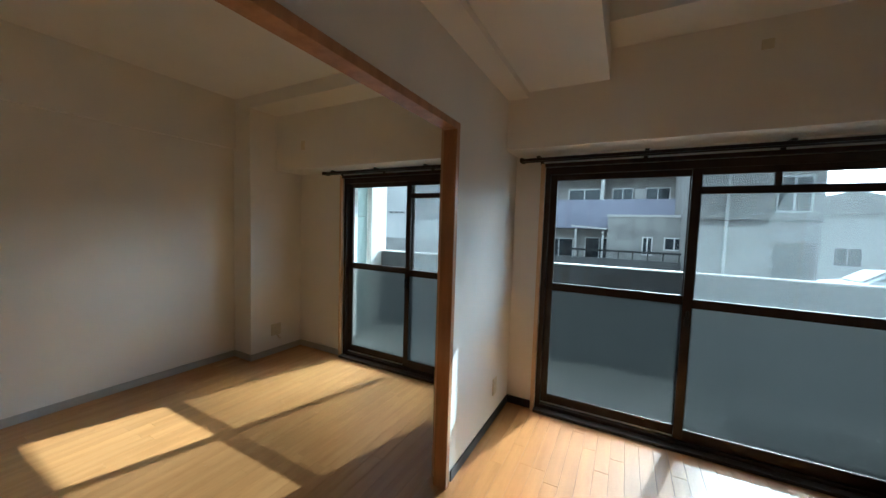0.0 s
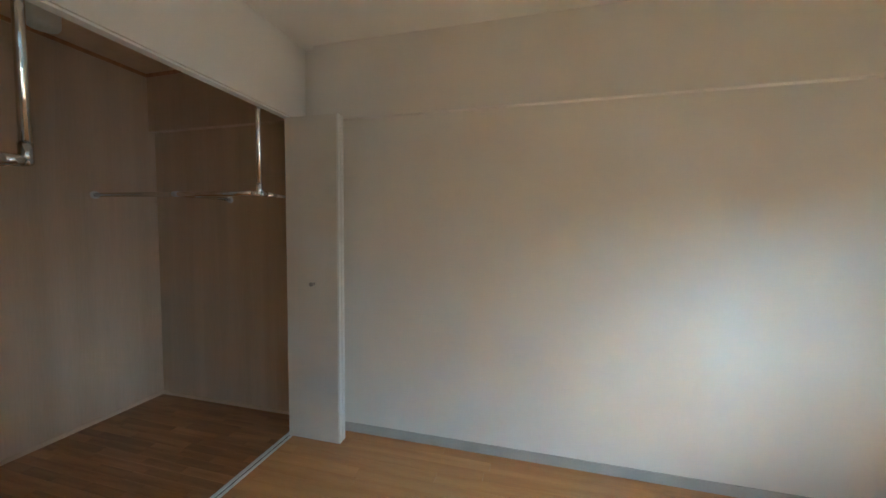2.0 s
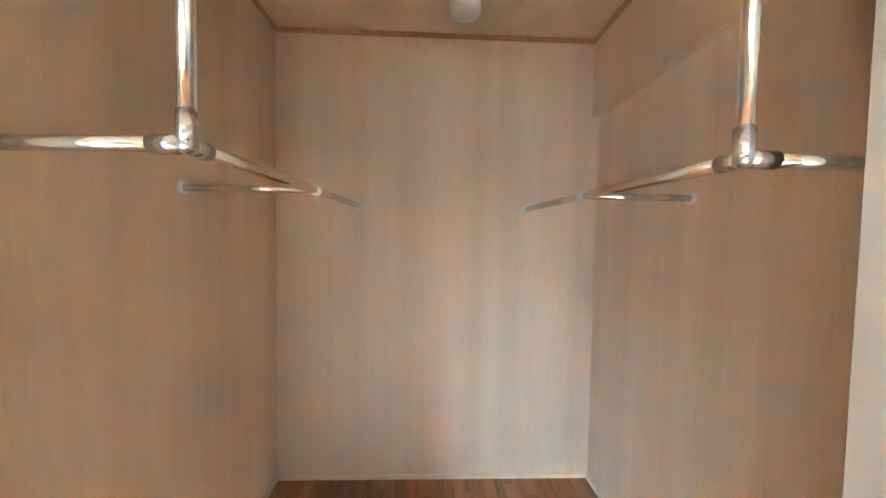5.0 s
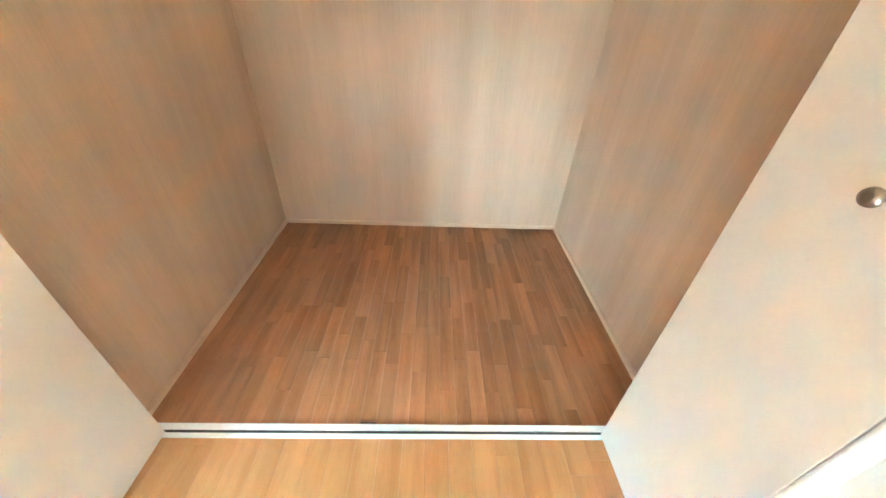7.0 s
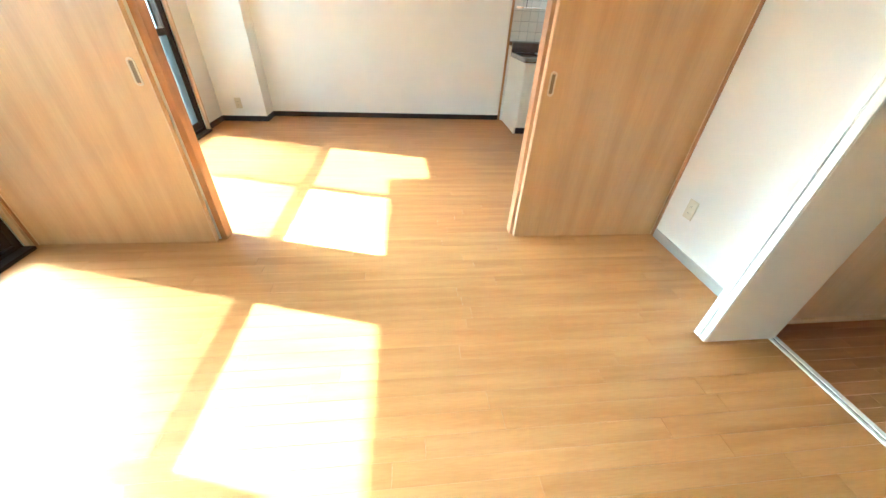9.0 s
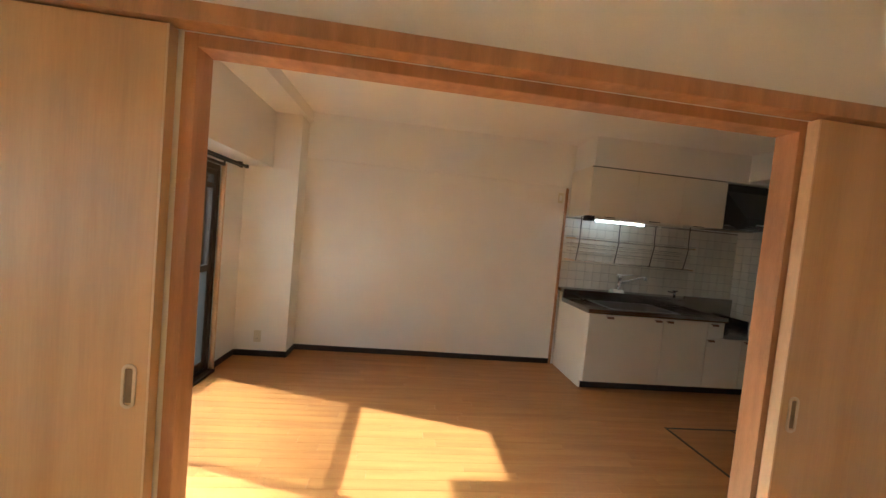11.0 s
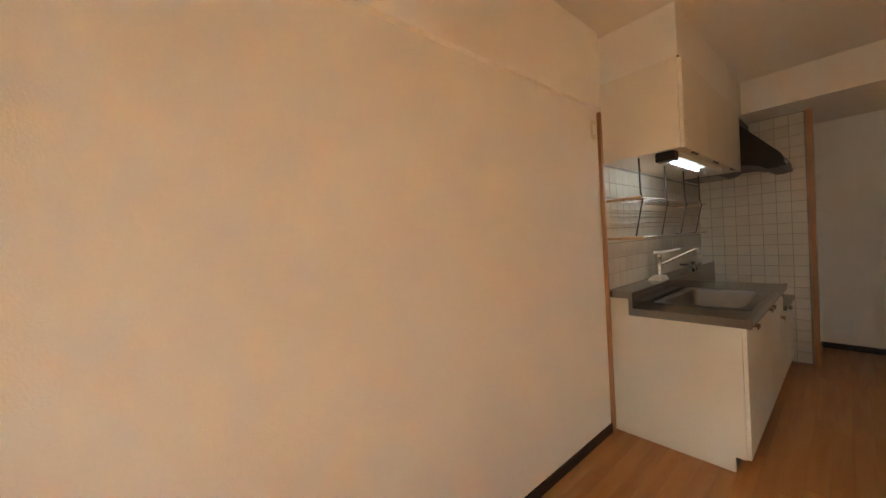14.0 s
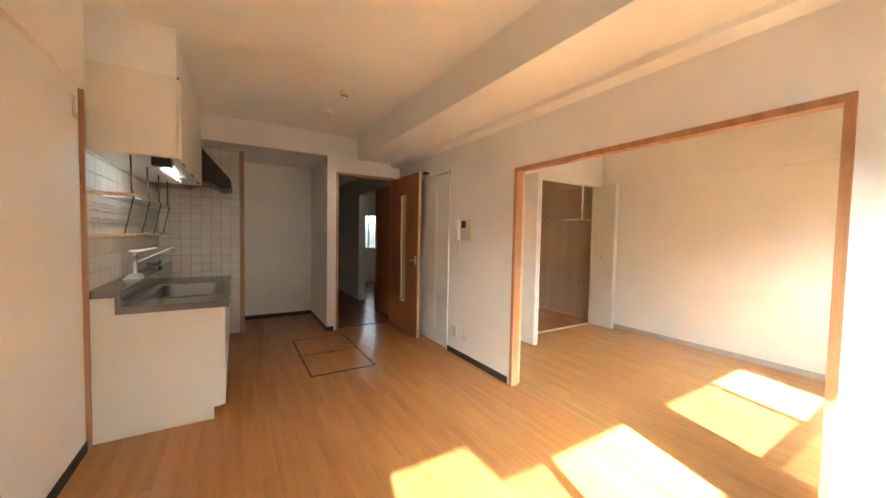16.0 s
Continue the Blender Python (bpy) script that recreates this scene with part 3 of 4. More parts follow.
def hanging_rail(x, xwall, label):
    h = thing("hanging_rail", x, 4.6, 1.59, label, "clothes rail", "closet clothes rails")
    wpart("long_rail", tubes(((x, 3.966, 1.583), (x, 5.325, 1.597), 0.0145)), CHROME, h, "", True)
    wpart("drop_pole", tubes(((x, 3.966, 1.59), (x, 3.966, CZ), 0.0145)), CHROME, h, "", True)
    wpart("front_rail", tubes(((x, 3.966, 1.583), (xwall, 3.985, 1.583), 0.0135)), CHROME, h, "", True)
    wpart("cross_rail", tubes(((x, 4.603, 1.59), (xwall, 4.603, 1.59), 0.0125)), CHROME, h, "", True)
    bm = tubes(((x, 3.966, 1.578), (x, 3.966, 1.638), 0.0172), ((x, 3.966, 1.583), (x, 4.015, 1.583), 0.0172), ((x, 3.966, 1.583), (x + math.copysign(0.06, xwall - x), 3.968, 1.583), 0.0172))
    add_ball(bm, (x, 3.966, 1.583), 0.018)
    wpart("corner_joint", bm, SATIN, h, "cast grey corner joint", True)
    wpart("tee_joint", tubes(((x, 4.585, 1.59), (x, 4.621, 1.59), 0.018)), ALU, h, "", True)
    wpart("wall_flange", tubes(((x, 5.319, 1.597), (x, 5.333, 1.597), 0.026)), ALU, h, "", True)
    sgn = 1 if xwall > x else -1
    wpart("wall_flange", tubes(((xwall - sgn * 0.012, 4.603, 1.59), (xwall, 4.603, 1.59), 0.024)), ALU, h, "", True)
    wpart("ceiling_flange", tubes(((x, 3.966, CZ - 0.014), (x, 3.966, CZ), 0.026)), ALU, h, "", True)


hanging_rail(2.359, CX1, "chrome clothes rail on a drop pole by the outer wall")
hanging_rail(1.395, CX0, "chrome clothes rail on a drop pole by the inner wall")

lamp = thing("closet_lamp", 1.945, 4.95, CZ, "small white cylindrical closet ceiling lamp, unlit", "ceiling lamp")
wpart("base", boxes((1.865, 4.87, CZ - 0.015, 2.025, 5.03, CZ - 0.0005), bevel=0.006), WHITE, lamp)
g = part("globe", lathe([(0.045, -0.015), (0.068, -0.018), (0.072, -0.03), (0.071, -0.115), (0.062, -0.132), (0.03, -0.138)], 32), WHITE, lamp, "opal white glass cover", True)


# ---- outlets, switches, plates ----
def wall_plate(kind, label, m, holes, w=0.07, h=0.12):
    """A cover plate with its face towards +x of m."""
    ob = thing(kind, 0, 0, 0, label, kind.replace("_", " "))
    ob.matrix_world = m
    part("cover_plate", boxes((0, -w / 2, -h / 2, 0.008, w / 2, h / 2), bevel=0.003), CREAM, ob)
    if holes == "rocker":
        part("rocker", boxes((0.008, -0.016, -0.03, 0.0115, 0.016, 0.03), bevel=0.001), PVC, ob)
    elif holes == "socket":
        for z in (-0.022, 0.022):
            sk = part("socket", boxes((0.008, -0.016, z - 0.015, 0.010, 0.016, z + 0.015), bevel=0.001), CREAM, ob)
            part("slots", boxes((0.010, -0.007, z - 0.006, 0.0104, -0.005, z + 0.004), (0.010, 0.005, z - 0.006, 0.0104, 0.007, z + 0.004)), BLACK, sk)
    return ob


wall_plate("wall_outlet", "cream double power socket low on the partition", pose(0, 3.785, 0.263, 0, 0, 180), "socket")
wall_plate("wall_outlet", "cream telephone outlet low on the partition", pose(0, 3.60, 0.267, 0, 0, 180), "rocker")
wall_plate("wall_outlet", "cream power socket beside the living window", pose(0, 0.285, 0.26, 0, 0, 180), "socket")
wall_plate("wall_outlet", "cream power socket on the living room column", pose(-2.567, 0.19, 0.206), "socket")
o = wall_plate("wall_outlet", "cream power socket on the bedroom column", pose(2.426, 0.27, 0.256, 0, 0, 180), "socket", 0.11)
part("short_cable", path_tube([(0.012, 0.0, -0.05), (0.03, 0.01, -0.075), (0.028, 0.03, -0.10), (0.012, 0.05, -0.105)], 0.006), CREAM, o, "cream cable stub")
wall_plate("wall_outlet", "cream power socket on the closet wall", pose(0.295, 3.89, 0.308, 0, 0, -90), "socket")
wall_plate("light_switch", "cream light switch in the fridge alcove", pose(-1.03, 5.56, 1.352, 0, 0, 180), "rocker")
wall_plate("light_switch", "cream fan switch beside the kitchen trim", pose(XW + 0.001, 3.374, 1.98), "rocker", 0.06)
wall_plate("vent_plate", "small cream cover plate over the bedroom window", pose(2.03, 0.26, 2.13, 0, 0, 90), "none", 0.05, 0.09)
wall_plate("vent_plate", "small cream cover plate over the living window", pose(-1.35, 0.22, 2.36, 0, 0, 90), "none", 0.05, 0.05)

# intercom
ic = thing("intercom", 0.0, 3.57, 1.37, "cream wall intercom phone with a dark little screen", "intercom")
wpart("body", boxes((-0.052, 3.455, 1.265, -0.001, 3.63, 1.475), bevel=0.008), CREAM, ic)
wpart("screen", boxes((-0.0545, 3.545, 1.39, -0.052, 3.622, 1.462), bevel=0.001), BLACK, ic, "small dark screen")
hs = wpart("handset", boxes((-0.075, 3.648, 1.265, -0.03, 3.705, 1.475), bevel=0.014, segments=3), PVC, ic, "cream handset")
wpart("handset_cradle", boxes((-0.026, 3.63, 1.255, -0.001, 3.705, 1.48), bevel=0.005), CREAM, ic)
pts = []
for k in range(41):
    a = k / 40
    pts.append((-0.03 + 0.006 * math.cos(k * 2.2), 3.675 - 0.06 * a + 0.006 * math.sin(k * 2.2), 1.268 - 0.17 * math.sin(math.pi * a)))
wpart("cord", path_tube(pts, 0.005, 6), PVC, ic, "curled white cord")


# ---- hall door, storage door ----
hf = structure("door_frame_hall", boxes((-0.915, 5.308, 0, -0.888, 5.42, 2.12), (-0.112, 5.308, 0, -0.085, 5.42, 2.12), (-0.888, 5.308, 2.092, -0.112, 5.42, 2.12), bevel=0.002), TRIM, "stained wooden hall door frame", "door frame")
hd = thing("hall_door", -0.085, 5.30, 0.008, "red-brown wooden hall door standing open, with a slim glass slot", "door")
X0, X1, Y0, Y1 = -0.122, -0.087, 4.475, 5.302
wpart("leaf", boxes((X0, Y0, 0.008, X1, 4.84, 2.088), (X0, 4.99, 0.008, X1, Y1, 2.088), (X0, 4.84, 0.008, X1, 4.99, 0.40), (X0, 4.84, 1.84, X1, 4.99, 2.088)), HALLDOOR, hd)
wpart("leaf_edge", boxes((X0 + 0.001, Y0 - 0.003, 0.008, X1 - 0.001, Y0 - 0.0005, 2.088)), TRIM_LIGHT, hd, "pale wooden door edge")
wpart("glazing_bead", boxes((X0 - 0.004, 4.84, 0.40, X1 + 0.004, 4.855, 1.84), (X0 - 0.004, 4.975, 0.40, X1 + 0.004, 4.99, 1.84), (X0 - 0.004, 4.855, 0.40, X1 + 0.004, 4.975, 0.415), (X0 - 0.004, 4.855, 1.825, X1 + 0.004, 4.975, 1.84)), TRIM_LIGHT, hd, "pale bead round the glass slot")
wpart("glass_slot", boxes((-0.107, 4.855, 0.415, -0.102, 4.975, 1.825)), SLOT, hd, "narrow frosted glass strip")
for s, x in ((-1, X0), (1, X1)):
    hn = wpart("lever_handle", tubes(((x, 4.535, 0.985), (x + s * 0.045, 4.535, 0.985), 0.009), ((x + s * 0.042, 4.53, 0.985), (x + s * 0.042, 4.655, 0.985), 0.008)) if s < 0 else tubes(((x, 4.535, 0.985), (x + 0.04, 4.535, 0.985), 0.009), ((x + 0.037, 4.53, 0.985), (x + 0.037, 4.65, 0.985), 0.008)), CHROME, hd, "satin metal lever handle", True)
    wpart("handle_plate", boxes((x, 4.515, 0.93, x + s * 0.005, 4.555, 1.04), bevel=0.0015), ALU, hd)
for z in (0.25, 1.05, 1.85):
    wpart("hinge", tubes(((-0.083, 5.303, z - 0.045), (-0.083, 5.303, z + 0.045), 0.006)), ALU, hd)
st = thing("door_catch", -0.02, 4.44, 2.075, "small black door catch above the storage door", "door catch")
wpart("arm", boxes((-0.075, 4.425, 2.065, -0.001, 4.455, 2.085), (-0.085, 4.42, 2.055, -0.06, 4.46, 2.07), bevel=0.004), BLACK, st)

sd = thing("storage_door", 0.012, 4.24, 0.01, "white folding storage door, closed, with a small knob", "folding door")
for a, b in ((3.953, 4.242), (4.248, 4.649)):
    wpart("panel", boxes((0.003, a, 0.012, 0.030, b, 2.02), bevel=0.002), WHITE, sd)
wpart("centre_strip", boxes((-0.001, 4.232, 0.012, 0.0028, 4.258, 2.02), bevel=0.001), PVC, sd, "white hinge cover strip")
sk = part("knob", lathe([(0.009, 0), (0.006, 0.004), (0.006, 0.012), (0.013, 0.02), (0.014, 0.028), (0.006, 0.032)], 18), KNOB, sd, "small round nickel knob", True)
sk.rotation_euler = (0, radians(-90), 0)
sk.location = (0.003 - 0.012, 4.36 - 4.24, 1.024 - 0.01)
structure("trim_storage", boxes((-0.013, 3.932, 0, 0.035, 3.950, 2.046), (-0.013, 4.652, 0, 0.035, 4.668, 2.046), (-0.013, 3.950, 2.024, 0.035, 4.652, 2.046), bevel=0.002), PVC, "slim white storage door frame", "door frame")
structure("wall_storage_back", boxes((0.25, 3.95, 0, 0.27, 4.72, 2.1)), WHITE, "back of the shallow storage", "wall")

# hall fittings beyond the door
hb = thing("hall_side_door", 0.0, 5.9, 0.0, "dark red-brown wooden door closed in the hall wall", "door")
wpart("leaf", boxes((0.012, 5.48, 0.01, 0.045, 6.30, 2.05), bevel=0.002), HALLDOOR, hb)
wpart("frame", boxes((0.0, 5.45, 0, 0.049, 5.478, 2.08), (0.0, 6.302, 0, 0.049, 6.33, 2.08), (0.0, 5.478, 2.052, 0.049, 6.302, 2.08)), TRIM, hb)
wpart("door_handle", tubes(((0.012, 6.22, 1.0), (-0.03, 6.22, 1.0), 0.008), ((-0.028, 6.225, 1.0), (-0.028, 6.12, 1.0), 0.007)), CHROME, hb, "metal lever handle", True)
fw = tagged(new("window_3"), "small north window with a white net curtain", "window", kind="structure")
part("window_frame", boxes((0.76, 9.60, 0.90, 0.80, 9.68, 1.83), (1.26, 9.60, 0.90, 1.30, 9.68, 1.83), (0.80, 9.60, 0.90, 1.26, 9.68, 0.94), (0.80, 9.60, 1.79, 1.26, 9.68, 1.83), (1.015, 9.60, 0.94, 1.04, 9.68, 1.79)), SASH, fw)
part("pane", boxes((0.80, 9.65, 0.94, 1.26, 9.654, 1.79)), GLASS, fw)



def net_curtain(x0, x1, label):
    """A gathered net hung in folds, with a scalloped hem."""
    c = thing("net_curtain", (x0 + x1) / 2, 9.56, 1.80, label, "curtain", "net curtains")
    bm = bmesh.new()
    n = 36
    rows = []
    for back in (0.0, 0.004):
        for top in (True, False):
            row = []
            for k in range(n + 1):
                u = k / n
                z = 1.80 if top else 0.99 - 0.05 * abs(math.sin(u * math.pi * 2.5))
                row.append(bm.verts.new((x0 + (x1 - x0) * u, 9.555 + 0.018 * math.sin(u * 24) + back, z)))
            rows.append(row)
    for a, b in ((0, 1), (3, 2), (1, 3), (2, 0)):
        for k in range(n):
            bm.faces.new((rows[a][k], rows[a][k + 1], rows[b][k + 1], rows[b][k]))
    wpart("cloth", bm, NET, c, "", True)
    wpart("heading_tape", boxes((x0, 9.53, 1.795, x1, 9.585, 1.825), bevel=0.004), PVC, c)


NET = mesh_cloth("net_cloth")
net_curtain(0.78, 1.02, "white net curtain with a scalloped hem, drawn aside")
net_curtain(1.05, 1.29, "white net curtain with a scalloped hem, hanging straight")


# ---- kitchen ----
structure("wall_kitchen_soffit", boxes((XW, 3.515, 2.2945, -2.385, 5.7255, CEIL)), WALLPAPER, "papered boxing above the wall cabinets", "wall")
structure("trim_kitchen", boxes((XW, 3.432, 0, XW + 0.022, 3.458, 2.10), bevel=0.002), TRIM, "reddish wooden edge strip beside the kitchen", "trim")
structure("trim_tile_end", boxes((-2.004, 5.700, 0, -1.966, 5.727, 2.318), bevel=0.002), TRIM, "reddish wooden edge strip at the tile end", "trim")

sc = thing("sink_cabinet", -2.47, 4.24, 0.0, "cream laminate sink cabinet with metal finger pulls", "cabinet")
wpart("side_panel", prism([(XW + 0.002, 0.001), (-2.196, 0.001), (-2.196, 0.085), (-2.150, 0.085), (-2.150, 0.785), (-2.690, 0.785), (-2.690, 0.892), (XW + 0.002, 0.892)], "y", 3.492, 3.51), CABINET, sc)
wpart("body", boxes((XW + 0.005, 3.512, 0.085, -2.152, 4.985, 0.65), (XW + 0.005, 4.50, 0.65, -2.152, 4.985, 0.783), (XW + 0.005, 3.512, 0.65, -2.63, 4.50, 0.783)), CABINET, sc)
wpart("kickboard", boxes((-2.22, 3.512, 0.001, -2.197, 4.985, 0.084)), BASEDARK, sc, "dark recessed kickboard")
for a, b, z in ((3.494, 4.297, 0.09), (4.303, 4.797, 0.09)):
    wpart("door", boxes((-2.149, a, z, -2.130, b, 0.778), bevel=0.002), CABINET, sc)
wpart("filler", boxes((-2.149, 4.803, 0.625, -2.130, 4.985, 0.778), bevel=0.002), CABINET, sc)
for y in (3.71, 4.235, 4.36, 4.866):
    wpart("handle", boxes((-2.131, y - 0.035, 0.755, -2.108, y + 0.035, 0.762), (-2.112, y - 0.035, 0.742, -2.108, y + 0.035, 0.755), bevel=0.001), PULL, sc, "brown metal finger pull")

gc = thing("stove_cabinet", -2.47, 5.3, 0.0, "low cream laminate stove cabinet beside the sink", "cabinet")
wpart("body", boxes((XW + 0.005, 4.99, 0.085, -2.152, 5.62, 0.615)), CABINET, gc)
wpart("kickboard", boxes((-2.22, 4.987, 0.001, -2.197, 5.62, 0.084)), BASEDARK, gc, "dark recessed kickboard")
for a, b in ((4.803, 5.21), (5.215, 5.62)):
    wpart("door", boxes((-2.149, a, 0.09, -2.130, b, 0.608), bevel=0.002), CABINET, gc)
for y in (4.84, 5.27, 5.345):
    wpart("handle", boxes((-2.131, y - 0.035, 0.590, -2.108, y + 0.035, 0.597), (-2.112, y - 0.035, 0.577, -2.108, y + 0.035, 0.590), bevel=0.001), PULL, gc, "brown metal finger pull")
pt = thing("side_worktop", -2.47, 5.3, 0.617, "stainless steel stove shelf with an upstand", "worktop")
wpart("shelf", boxes((XW + 0.005, 4.992, 0.617, -2.11, 5.625, 0.655), bevel=0.003), STEEL, pt)
wpart("upstand", boxes((-2.70, 4.992, 0.656, -2.685, 5.625, 0.96), (-2.70, 5.615, 0.656, -2.45, 5.625, 0.75), bevel=0.002), STEEL, pt)

# steel worktop with the sink let in
wt = thing("worktop", -2.47, 4.24, 0.79, "stainless steel worktop with a raised back ledge and sink", "worktop")
SX0, SX1, SY0, SY1 = -2.61, -2.175, 3.76, 4.48
wpart("top", boxes((-2.67, 3.468, 0.805, SX0, 4.992, 0.832), (SX1, 3.468, 0.805, -2.11, 4.992, 0.832), (SX0, 3.468, 0.805, SX1, SY0, 0.832), (SX0, SY1, 0.805, SX1, 4.992, 0.832)), STEEL, wt)
wpart("front_edge", bevelled(prism([(-2.128, 0.785), (-2.108, 0.785), (-2.102, 0.80), (-2.102, 0.832), (-2.110, 0.839), (-2.128, 0.834)], "y", 3.466, 4.994), 0.001, 1), STEEL, wt)
wpart("side_edge", bevelled(prism([(XW + 0.001, 0.893), (-2.69, 0.893), (-2.69, 0.787), (-2.129, 0.787), (-2.129, 0.833), (-2.665, 0.833), (-2.665, 0.934), (XW + 0.001, 0.934)], "y", 3.464, 3.4915), 0.0012, 1), STEEL, wt)
wpart("back_ledge", boxes((XW + 0.001, 3.493, 0.905, -2.665, 4.992, 0.934), (-2.69, 3.493, 0.833, -2.665, 4.992, 0.905), bevel=0.003), STEEL, wt)


def basin(x0, x1, y0, y1, z1, z0, r):
    bm = bmesh.new()
    def ring(inset, z, rr):
        out = []
        for cx, cy, a0 in ((x1 - inset - rr, y1 - inset - rr, 0), (x0 + inset + rr, y1 - inset - rr, 90), (x0 + inset + rr, y0 + inset + rr, 180), (x1 - inset - rr, y0 + inset + rr, 270)):
            for k in range(7):
                a = radians(a0 + 15 * k)
                out.append(bm.verts.new((cx + rr * math.cos(a), cy + rr * math.sin(a), z)))
        return out
    rings = [ring(-0.03, z1 + 0.0015, 0.03), ring(0.012, z1 + 0.0015, r), ring(0.018, z1 - 0.006, r), ring(0.03, z0 + 0.03, r), ring(0.045, z0 + 0.006, r), ring(0.07, z0, r)]
    for a, b in zip(rings, rings[1:]):
        for k in range(28):
            bm.faces.new((a[k], a[(k + 1) % 28], b[(k + 1) % 28], b[k]))
    bm.faces.new(rings[-1])
    bmesh.ops.recalc_face_normals(bm, faces=list(bm.faces))
    return bm


sb = wpart("sink_basin", basin(SX0, SX1, SY0, SY1, 0.832, 0.66, 0.06), SINKSTEEL, wt, "deep stainless sink basin", True)
part("drain", lathe([(0.05, 0), (0.055, 0.003), (0.03, 0.004), (0.028, 0.001)], 24), BLACK, sb, "dark drain strainer").location = (-2.45, 4.32, 0.661)

fc = thing("kitchen_faucet", -2.735, 4.17, 0.934, "chrome single-lever kitchen faucet on the back ledge", "faucet")
part("base_plate", prism([(-0.05, 0), (0.05, 0), (0.035, 0.028), (-0.015, 0.034)], "y", -0.085, 0.04), WHITE, fc, "pale sloping base plate")
part("body", lathe([(0.026, 0.03), (0.022, 0.04), (0.020, 0.15), (0.024, 0.158), (0.024, 0.185), (0.015, 0.192)], 24), SATIN, fc, "", True)
lv = part("lever", bevelled(prism([(-0.026, 0.187), (0.024, 0.186), (0.135, 0.210), (0.135, 0.217), (0.024, 0.204), (-0.026, 0.203)], "y", -0.015, 0.015), 0.003), PVC, fc, "pale flat lever")
lv.rotation_euler = (0, 0, radians(35))
part("spout", path_tube([(0.0, 0.0, 0.10), (0.025, 0.018, 0.116), (0.17, 0.13, 0.199), (0.186, 0.141, 0.206), (0.196, 0.149, 0.204), (0.202, 0.153, 0.196)], 0.0098, 14), SATIN, fc, "long chrome swivel spout", True)
sp = part("aerator", lathe([(0.012, 0.0), (0.0145, 0.006), (0.0145, 0.03), (0.011, 0.034)], 18), KNOB, fc, "", True)
sp.location = (0.202, 0.153, 0.170)
fc.scale = (1.08, 1.08, 1.08)
gt = thing("gas_tap", -2.68, 4.85, 0.96, "small dark gas cock behind the sink", "gas tap")
part("pipe", tubes(((-0.10, 0, 0.03), (0.0, 0, 0.03), 0.010), ((0, 0, -0.026), (0, 0, 0.045), 0.012)), STEEL, gt, "", True)
part("knob", boxes((-0.012, -0.03, 0.045, 0.012, 0.03, 0.058), bevel=0.004), BLACK, gt)

wc = thing("wall_cabinet", -2.59, 4.27, 1.775, "cream laminate wall cabinet over the sink", "cabinet")
wpart("body", boxes((XW + 0.002, 3.494, 1.778, -2.382, 5.05, 2.293), bevel=0.001), CABINET, wc)
for i in range(3):
    a = 3.492 + i * 0.5195
    wpart("door", boxes((-2.380, a + 0.001, 1.773, -2.360, a + 0.5175, 2.280), bevel=0.002), CABINET, wc)
    wpart("finger_pull", boxes((-2.378, a + 0.18, 1.766, -2.364, a + 0.30, 1.7735), bevel=0.001), BLACK, wc)

# shade line between doors and soffit, drawn as a dark strip
wpart("shadow_gap", boxes((-2.3815, 3.4945, 2.2815, -2.372, 5.048, 2.2925)), BASEDARK, wc, "dark strip drawing the shade in the gap above the doors")

ul = thing("under_cabinet_lamp", -2.47, 4.05, 1.76, "lit fluorescent lamp under the wall cabinet", "lamp")
wpart("housing", boxes((-2.53, 3.60, 1.742, -2.41, 4.62, 1.777), bevel=0.004), WHITE, ul)
wpart("end_box", boxes((-2.52, 3.52, 1.722, -2.42, 3.598, 1.777), bevel=0.004), BLACK, ul, "black lamp end box")
wpart("tube", tubes(((-2.47, 3.64, 1.730), (-2.47, 4.20, 1.730), 0.009)), TUBE, ul, "glowing fluorescent tube", True)
wpart("starter", tubes(((-2.47, 4.40, 1.742), (-2.47, 4.40, 1.715), 0.011)), WHITE, ul)

rk = thing("dish_rack", -2.71, 4.24, 1.28, "hanging wire dish rack with two shelves under the cabinet", "dish rack")
for z in (1.525, 1.275):
    wpart("shelf_rail", tubes(*[((x, 3.50, z), (x, 4.97, z), 0.005) for x in (-2.795, -2.745, -2.70, -2.65, -2.605)]), CHROME, rk, "", True)
    for y in (3.50, 4.97):
        wpart("end_bar", boxes((XW + 0.006, y - 0.008, z - 0.009, -2.595, y + 0.008, z + 0.009), bevel=0.003), TRIM_LIGHT, rk, "pale wooden end bar")
wpart("back_rail", tubes(*[((-2.797, 3.50, z), (-2.797, 4.97, z), 0.004) for z in (1.47, 1.425, 1.38)]), CHROME, rk, "", True)
for y in (3.56, 4.03, 4.47, 4.90):
    wpart("hanger_rod", path_tube([(-2.625, y, 1.777), (-2.622, y, 1.56), (-2.612, y, 1.52), (-2.66, y, 1.28), (-2.79, y, 1.27)], 0.0056, 8), RACKROD, rk, "", True)

hd2 = thing("range_hood", -2.5, 5.35, 1.80, "black metal range hood beside the wall cabinet", "range hood")
wpart("canopy", bevelled(prism([(XW + 0.002, 2.275), (-2.385, 2.275), (-2.375, 2.19), (-2.12, 1.885), (-2.10, 1.84), (-2.10, 1.795), (-2.13, 1.768), (-2.20, 1.765), (-2.25, 1.80), (-2.33, 1.822), (-2.44, 1.822), (-2.50, 1.79), (XW + 0.002, 1.785)], "y", 5.056, 5.64), 0.003), BLACK, hd2)
wpart("front_lip", boxes((-2.118, 5.07, 1.775, -2.092, 5.63, 1.80), bevel=0.008), BLACK, hd2)
